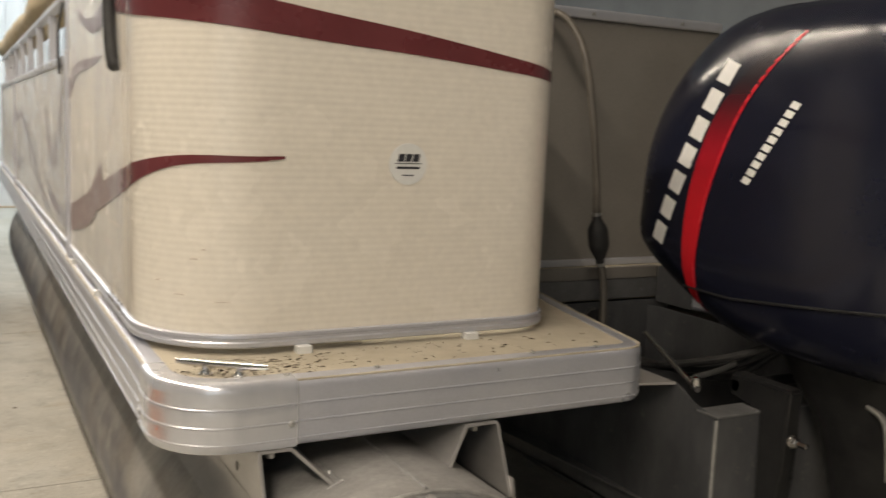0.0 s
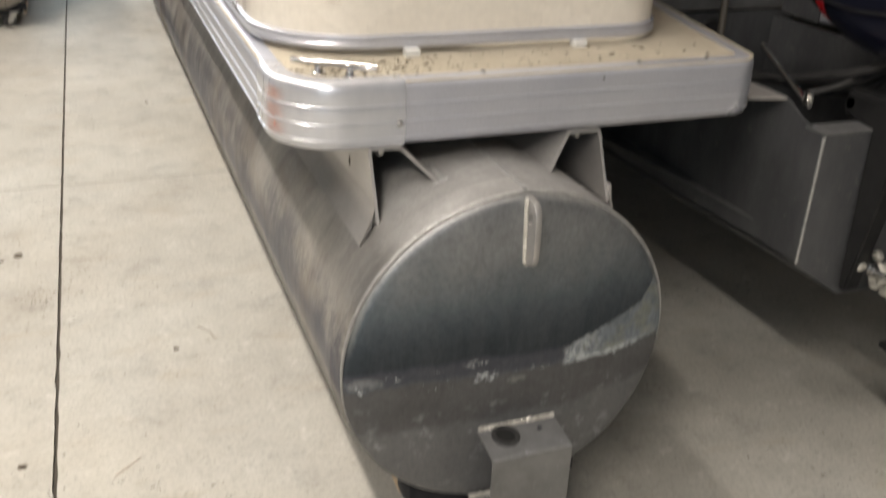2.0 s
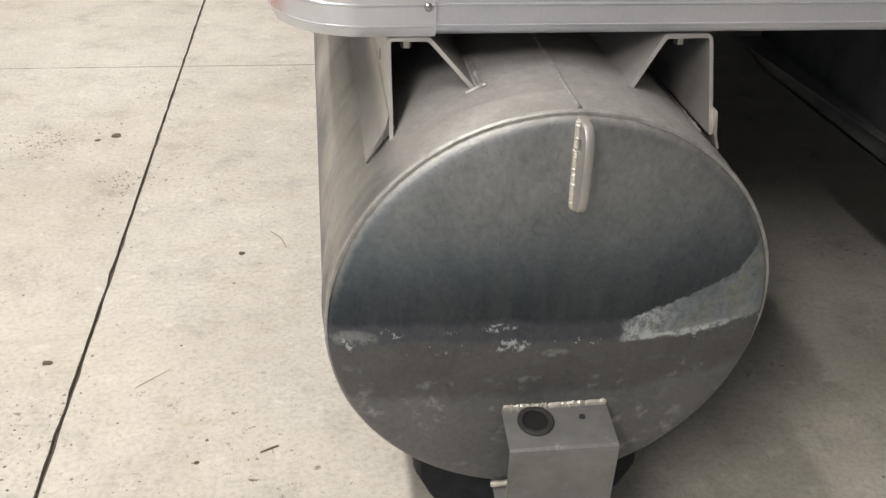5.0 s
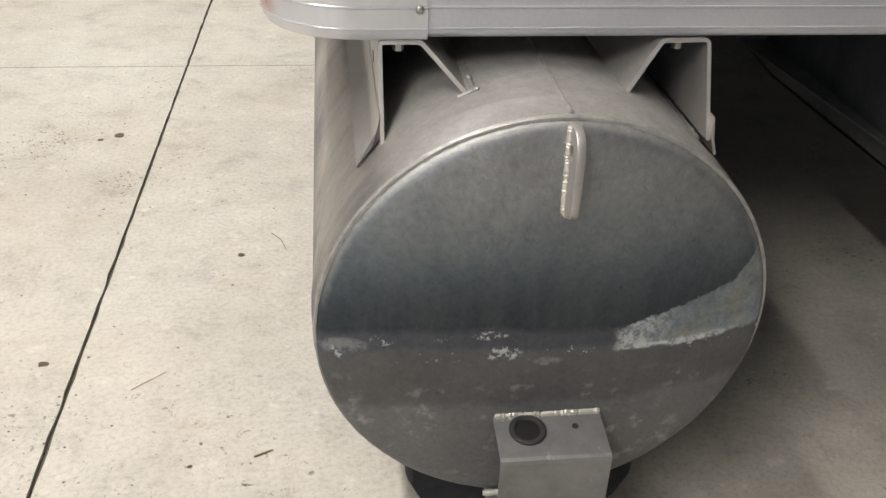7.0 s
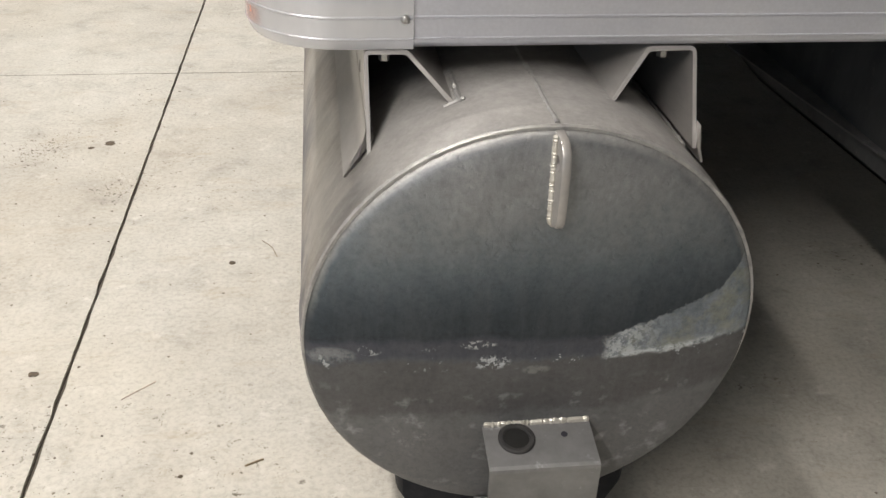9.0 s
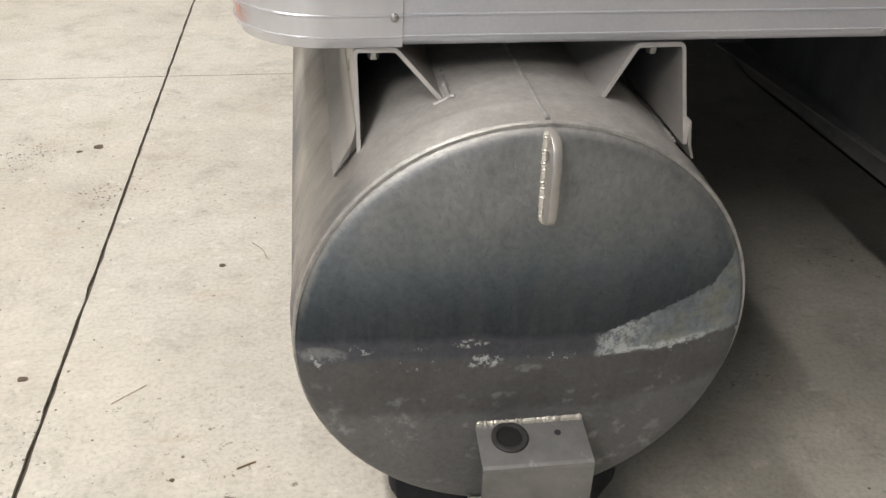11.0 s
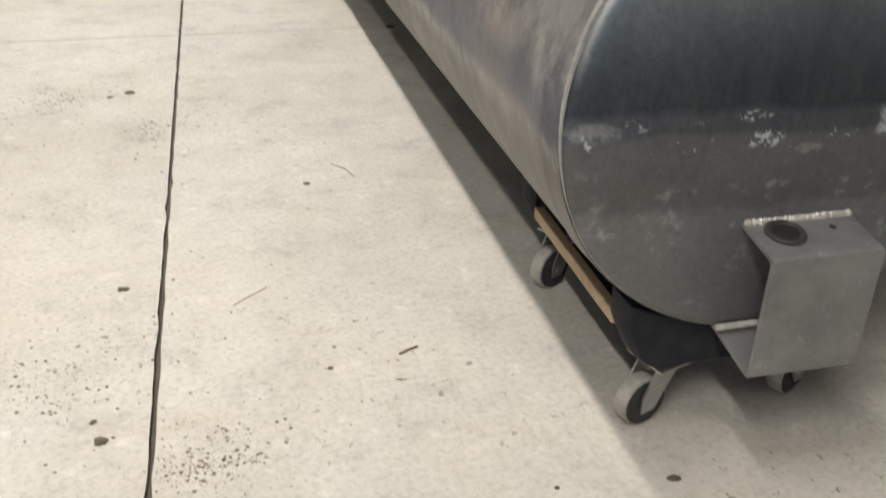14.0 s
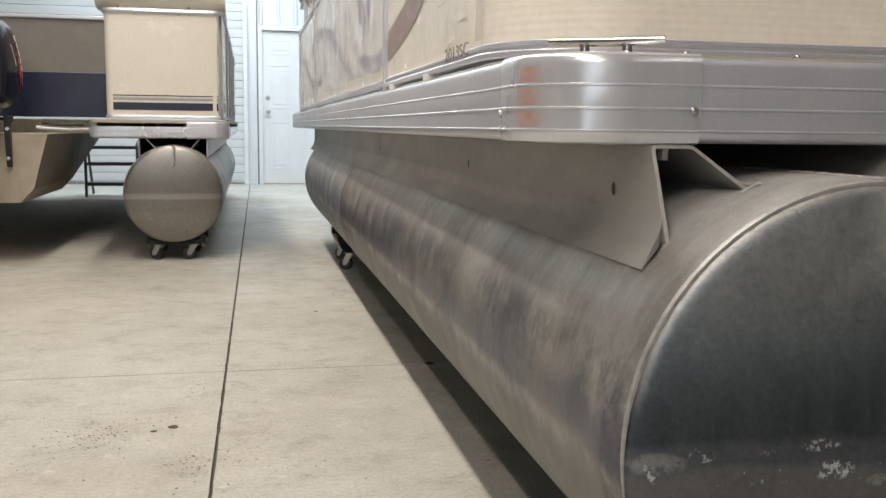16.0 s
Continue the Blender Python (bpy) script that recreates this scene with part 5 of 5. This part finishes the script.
def dolly(x, y, turns, label, half=0.150, length=0.43, bottom=0.168, tread=RUBBER):
    """Dolly with carpet-wrapped ends hollowed to the float, joined by wooden side rails."""
    d = thing("dolly", label, "dolly", (x, y, 0), "dollies under the floats")
    zp = 0.100 if bottom > 0.12 else 0.092
    top = bottom - 0.001
    part("board", boxed(-half + 0.03, half - 0.03, -length / 2 + 0.10, length / 2 - 0.10, zp, zp + 0.014, 0.002), PAD, d, "dark board")
    wide = half + 0.019
    crest = 0.040 if bottom > 0.12 else 0.026

    def hollow(xx):
        return top + crest * (xx / wide) ** 2
    for s in (-1, 1):
        part("side_rail", boxed(s * (half + 0.006) - 0.0075, s * (half + 0.006) + 0.0075, -length / 2 + 0.045, length / 2 - 0.06, hollow(wide) - 0.062, hollow(wide) - 0.042, 0.002), PLY, d, "pale wooden side rail")
        yy = s * (length / 2 + 0.005)
        # wrapped end: broad where it meets the float, drawn in to the caster plates
        lower = [(-wide, hollow(wide) - 0.040), (-half + 0.002, zp + 0.020), (-half + 0.022, zp + 0.001), (half - 0.022, zp + 0.001), (half - 0.002, zp + 0.020), (wide, hollow(wide) - 0.040)]
        upper = [(wide - 2 * wide * k / 14, hollow(wide - 2 * wide * k / 14)) for k in range(15)]
        ring = lower + upper
        y0, y1 = sorted((yy, yy - s * 0.062))
        rings = []
        for yk, g in ((y0, 0.90), (y0 + 0.010, 0.97), (y0 + 0.022, 1.0), (y1 - 0.022, 1.0), (y1 - 0.010, 0.97), (y1, 0.90)):
            mid = (top + zp) / 2
            rings.append([(px * (0.5 + 0.5 * g), yk + 0.003 * noise.noise((px * 20, pz * 20, yk * 9)), mid + (pz - mid) * g) for px, pz in ring])
        part("padded_end", loft(rings), PAD, d, "black carpeted pad", True)
    k = 0
    for sy in (-1, 1):
        for sx in (-1, 1):
            caster(d, sx * (half - 0.055), sy * (length / 2 - 0.025), turns[k], zp, tread)
            k += 1
    return d


dolly(-0.003, 0.245, (108, -62, 118, 200), "black padded dolly on grey casters under the float", tread=TYRE)
dolly(-0.030, 4.45, (60, 110, 40, 200), "black padded dolly under the float's front end")
dolly(2 * CX, 0.245, (10, 20, 160, 90), "black padded dolly under the unseen outer float")
dolly(2 * CX, 4.45, (10, 20, 160, 90), "black padded dolly under the unseen outer float")

# ---- the second boat ----
BX, BY, R2, ZC2 = -1.112, 4.75, 0.284, 0.392
boat2 = thing("pontoon_boat", "beige and navy pontoon boat parked on dollies", "boat", (BX, BY, 0))
f2 = pontoon(boat2, 4.6, 0.9, R2, CAP2)
f2.location = (0, 0, ZC2)
lifting_eye(f2, R2)
D0, D1 = 0.722, 0.826
c2 = -1.02      # middle of this boat
dl, dr = -0.465, 0.318
for sx in (-1, 1):
    bm = half_bracket(sx, 0.19, 0.10, D0 - 0.001, 0.66, 0.58, 0.06, 4.8)
    part("riser", bm, PLATE, boat2)
p2 = [(dl, 0.75), (dl, 0.30)] + arc(dl + 0.05, 0.02 + 0.05, 0.05, 180, 270, 5) + [(-0.2, 0.02), (0.1, 0.02)] + arc(dr - 0.08, 0.02 + 0.08, 0.08, 270, 360, 8) + [(dr, 0.6), (dr, 4.9)]
outl = p2 + [(2 * c2 - dr, 4.9)] + [(2 * c2 - x, y) for x, y in p2[::-1][1:]] + [(2 * c2 - dl, 0.75)]
dk2 = part("deck", prism(outl, D0 + 0.012, D1 - 0.004), CARPET, boat2, "tan deck")
tp2 = [(o, D0 + (z - 0.7905) * (D1 - D0) / 0.108) for o, z in TRIM_PROFILE]
part("edge_trim", sweep(p2, tp2), CORNER, dk2, "satin aluminium edge trim", True)
part("edge_trim", sweep([(2 * c2 - x, y) for x, y in p2[::-1]], tp2), CORNER, dk2, "satin aluminium edge trim", True)
cv = [(0.082, 0.02)] + arc(dr - 0.08, 0.02 + 0.08, 0.08, 270, 360, 10) + [(dr, 0.3)]
part("corner_cover", sweep(cv, raised(tp2, 0.004)), TRIM, dk2, "ribbed corner cover", True)
fp2 = [(-0.375, 0.62), (-0.375, 0.20)] + arc(-0.375 + 0.04, 0.10 + 0.04, 0.04, 180, 270, 5) + [(-0.1, 0.10), (0.15, 0.10)] + arc(0.292 - 0.05, 0.10 + 0.05, 0.05, 270, 360, 8) + [(0.292, 0.6), (0.292, 4.7)]
sp2 = part("stern_panel", sweep(fp2, [(0, 0.845), (0, 1.445), (-0.02, 1.445), (-0.02, 0.845)]), PANEL, boat2, "smooth beige stern panel", True)
part("base_rail", sweep(fp2, [(-0.024, 0.832), (0.006, 0.832), (0.007, 0.842), (0.004, 0.850), (-0.024, 0.850)]), TRIM, sp2, "", True)
part("top_rail", sweep(fp2, [(-0.026, 1.435), (0.010, 1.435), (0.016, 1.447), (0.010, 1.462), (-0.026, 1.462)]), TRIM, sp2, "bright aluminium top rail", True)
l2 = along(fp2)
for z0, z1, mm, nm in ((0.880, 0.924, NAVY, "navy stripe"), (0.936, 0.952, GREYVIN, "grey stripe"), (0.962, 0.967, NAVY, "thin navy line")):
    part("stripe", decal(fp2, 0.48, l2[-1], lambda s, z0=z0: z0, lambda s, z1=z1: z1, n=80), mm, sp2, nm, True)
for x in (-0.20, 0.05):
    for z in (0.862, 0.957, 1.43):
        screw_head(sp2, x, 0.096, z, "-y", 0.004)
part("corner_post", tube([(0.268, 0.124, 0.83), (0.268, 0.124, 1.46)], 0.021, 14), CHROME, sp2, "bright corner post", True)
for y in (0.9, 1.8, 2.7, 3.6):
    part("fence_post", boxed(0.285, 0.305, y, y + 0.03, 0.832, 1.445, 0.003), TRIM, sp2)
rings = []
for k in range(24):
    x = -0.42 + 0.73 * k / 23
    rings.append([(x, 0.25 + 0.17 * math.cos(a) * (1 + 0.06 * noise.noise((x * 5, a, 1))), 1.525 + 0.062 * math.sin(a) * (1 + 0.1 * noise.noise((x * 4, a, 8)))) for a in (2 * math.pi * i / 20 for i in range(20))])
tagged(part("seat_cushion", loft(rings), PANEL, None, "", True, pose(BX, BY, 0)), "rounded beige seat cushion resting on the stern rail", "cushion")
for k, (h, y1) in enumerate(((1.60, 1.5), (1.72, 1.2))):
    part("guard_rail", tube(smooth_path([(-0.30, 0.14, h), (0.10, 0.14, h), (0.25, 0.17, h), (0.275, 0.30, h), (0.275, 0.8, h), (0.275, y1, h), (0.275, y1 + 0.1, h - 0.06), (0.275, y1 + 0.12, 1.462)], 6), 0.013, 10), CHROME, boat2, "bright tubular guard rail", True)
for x, y in ((-0.30, 0.14), (0.10, 0.14), (0.275, 0.45), (0.275, 0.95)):
    part("rail_stanchion", tube([(x, y, 1.462), (x, y, 1.72)], 0.011, 8), CHROME, boat2, "", True)
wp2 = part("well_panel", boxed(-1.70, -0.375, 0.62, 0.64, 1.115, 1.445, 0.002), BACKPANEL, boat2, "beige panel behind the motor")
part("navy_panel", boxed(-1.70, -0.375, 0.615, 0.64, 0.836, 1.113, 0.002), NAVY, wp2, "dark navy lower panel")
part("well_rail", boxed(-1.70, -0.375, 0.60, 0.645, 1.44, 1.462, 0.005), TRIM, wp2)
pod2 = part("motor_pod", loft([[(c2 - 0.34, y, 0.735), (c2 + 0.34, y, 0.735), (c2 + 0.255, y, 0.425 + dz), (c2 + 0.18, y, 0.345 + dz), (c2 - 0.18, y, 0.345 + dz), (c2 - 0.255, y, 0.425 + dz)] for y, dz in ((0.0, 0), (1.2, 0.0), (2.4, 0.25))]), PODMET, boat2, "tan-stained aluminium motor pod")
for k, (p, q) in enumerate((((-0.72, 0.05, 0.80), (-0.50, 0.10, 0.79)), ((-0.74, 0.0, 0.775), (-0.48, 0.12, 0.765)))):
    part("steering_cable", tube(smooth_path([p, ((p[0] + q[0]) / 2, 0.04, p[2] - 0.012), q], 6), 0.008, 8), WHITE if k else RUBBER, boat2, "", True)
outboard(pose(BX + c2 + 0.03, BY - 0.10, 0.26) @ Matrix.Diagonal((0.72, 0.72, 0.72, 1)), "black and red outboard motor on the second boat", True)
dolly(BX + 0.005, BY + 0.24, (60, 110, 40, 200), "black padded dolly on casters under the second boat", bottom=0.108)
dolly(BX, BY + 3.9, (60, 110, 40, 200), "black padded dolly under the second boat's front end", bottom=0.108)
f3 = pontoon(boat2, 4.6, 0.9, R2, CAP2)
f3.location = (2 * c2, 0, ZC2)
dolly(BX + 2 * c2, BY + 0.24, (60, 110, 40, 200), "black padded dolly under the second boat's outer float", bottom=0.108)

# low steel step rack beyond the second boat
rack = thing("step_stand", "dark grey steel step stand by the far wall", "step stand", (-2.15, 10.0, 0))
for x in (-0.27, 0.27):
    part("stand_leg", tube(smooth_path([(x, -0.22, 0.0), (x, -0.22, 0.50), (x, -0.19, 0.58), (x, -0.10, 0.60)], 5), 0.016, 8), STANDMET, rack, "", True)
    part("stand_leg", tube([(x, 0.25, 0.0), (x, -0.10, 0.60)], 0.014, 8), STANDMET, rack, "", True)
for z, y0 in ((0.12, -0.22), (0.34, -0.20), (0.52, -0.21)):
    part("step", boxed(-0.27, 0.27, y0, y0 + 0.18, z, z + 0.035, 0.004), STANDMET, rack)

# ---- litter ----
LITTER = ((-0.881, 1.596, 0.018), (-0.93, 1.57, 0.010), (-0.484, 0.929, 0.010), (-0.842, 0.149, 0.012), (-0.524, 0.253, 0.006), (-0.836, 0.549, 0.012), (-0.125, -0.075, 0.011), (-0.40, 3.1, 0.012), (0.431, -0.051, 0.008), (0.541, -0.055, 0.007), (-0.279, -0.059, 0.005), (-0.854, 0.195, 0.008), (-0.078, 2.15, 0.022))
for k, (x, y, r) in enumerate(LITTER):
    bm = bmesh.new()
    bmesh.ops.create_icosphere(bm, subdivisions=2, radius=r * 0.72)
    for v in bm.verts:
        v.co *= 1 + 0.8 * noise.noise(v.co * 90 + Vector((k * 3, 0, 0)))
        v.co.z = max(v.co.z * 0.22, -0.0005) + 0.0005
    tagged(part("debris", bm, DEADBUG, None, "", True, pose(x, y, 0, 0, 0, k * 47)), "dark crumb of dirt on the concrete", "debris", "debris on the floor")
random.seed(9)
verts, faces = [], []
for k in range(3200):
    if k % 5:
        cxp, cyp, sp = random.choice(((-1.085, 1.53, 0.055), (-1.02, 1.60, 0.05), (-0.80, 1.33, 0.05), (-0.94, 0.31, 0.05), (-0.69, 0.10, 0.045), (-0.72, 0.07, 0.03), (-1.25, 1.4, 0.2), (-0.88, 0.9, 0.3), (-0.9, 0.3, 0.15)))
        x, y = random.gauss(cxp, sp), random.gauss(cyp, sp)
    else:
        x, y = random.uniform(-1.7, 1.2), random.uniform(-0.4, 3.6)
    r = random.uniform(0.0005, 0.0013) + 0.0030 * random.random() ** 6
    b = len(verts)
    for i in range(4):
        a = i * 1.57 + random.uniform(-0.4, 0.4)
        verts.append((x + r * math.cos(a), y + r * math.sin(a) * random.uniform(0.6, 1.3), 0.0002))
    verts.append((x, y, r * 0.6))
    faces += [(b, b + 1, b + 4), (b + 1, b + 2, b + 4), (b + 2, b + 3, b + 4), (b + 3, b, b + 4)]
me = bpy.data.meshes.new("floor_grit")
me.from_pydata(verts, [], faces)
me.materials.append(GRIT)
tagged(new("floor_grit", me), "dark grit scattered over the concrete", "grit", kind="stuff")
for k, (x, y, a, l) in enumerate(((-0.403, 0.985, 118, 0.085), (-0.400, 0.274, 28, 0.034), (-0.627, 0.484, 42, 0.075))):
    p = [(-l / 2, 0.002, 0.0015), (0, -0.006 if k == 0 else 0.001, 0.002), (l / 2, 0.0, 0.0015)]
    tagged(part("twig", tube(smooth_path(p, 5), 0.0008 if k != 1 else 0.0017, 6), SCUFF if k == 2 else STALK, None, "", True, pose(x, y, 0, 0, 0, a)), "thin dry stalk lying on the concrete", "stalk", "stalks on the floor")
# litter on the stern deck
verts, faces = [], []
for k in range(420):
    if k % 4:
        x, y = random.gauss(-0.20, 0.07), random.gauss(0.235, 0.028)
    else:
        x, y = random.uniform(-0.2, 0.48), random.uniform(0.185, 0.300)
    if not (-0.33 < x < 0.48 and 0.182 < y < 0.308):
        continue
    r, a0 = random.uniform(0.0012, 0.006), random.uniform(0, 6.28)
    b = len(verts)
    for dx, dy, dz in ((-1, 0, 0), (0, -0.22, 0.1), (1, 0, 0), (0, 0.22, 0.35)):
        verts.append((x + r * (dx * math.cos(a0) - dy * math.sin(a0)), y + r * (dx * math.sin(a0) + dy * math.cos(a0)), 0.8890 + r * dz))
    faces += [(b, b + 1, b + 2), (b, b + 2, b + 3)]
me = bpy.data.meshes.new("deck_litter")
me.from_pydata(verts, [], faces)
me.materials.append(DEADBUG)
tagged(new("deck_litter", me), "dry leaf crumbs on the stern deck", "litter", kind="stuff")
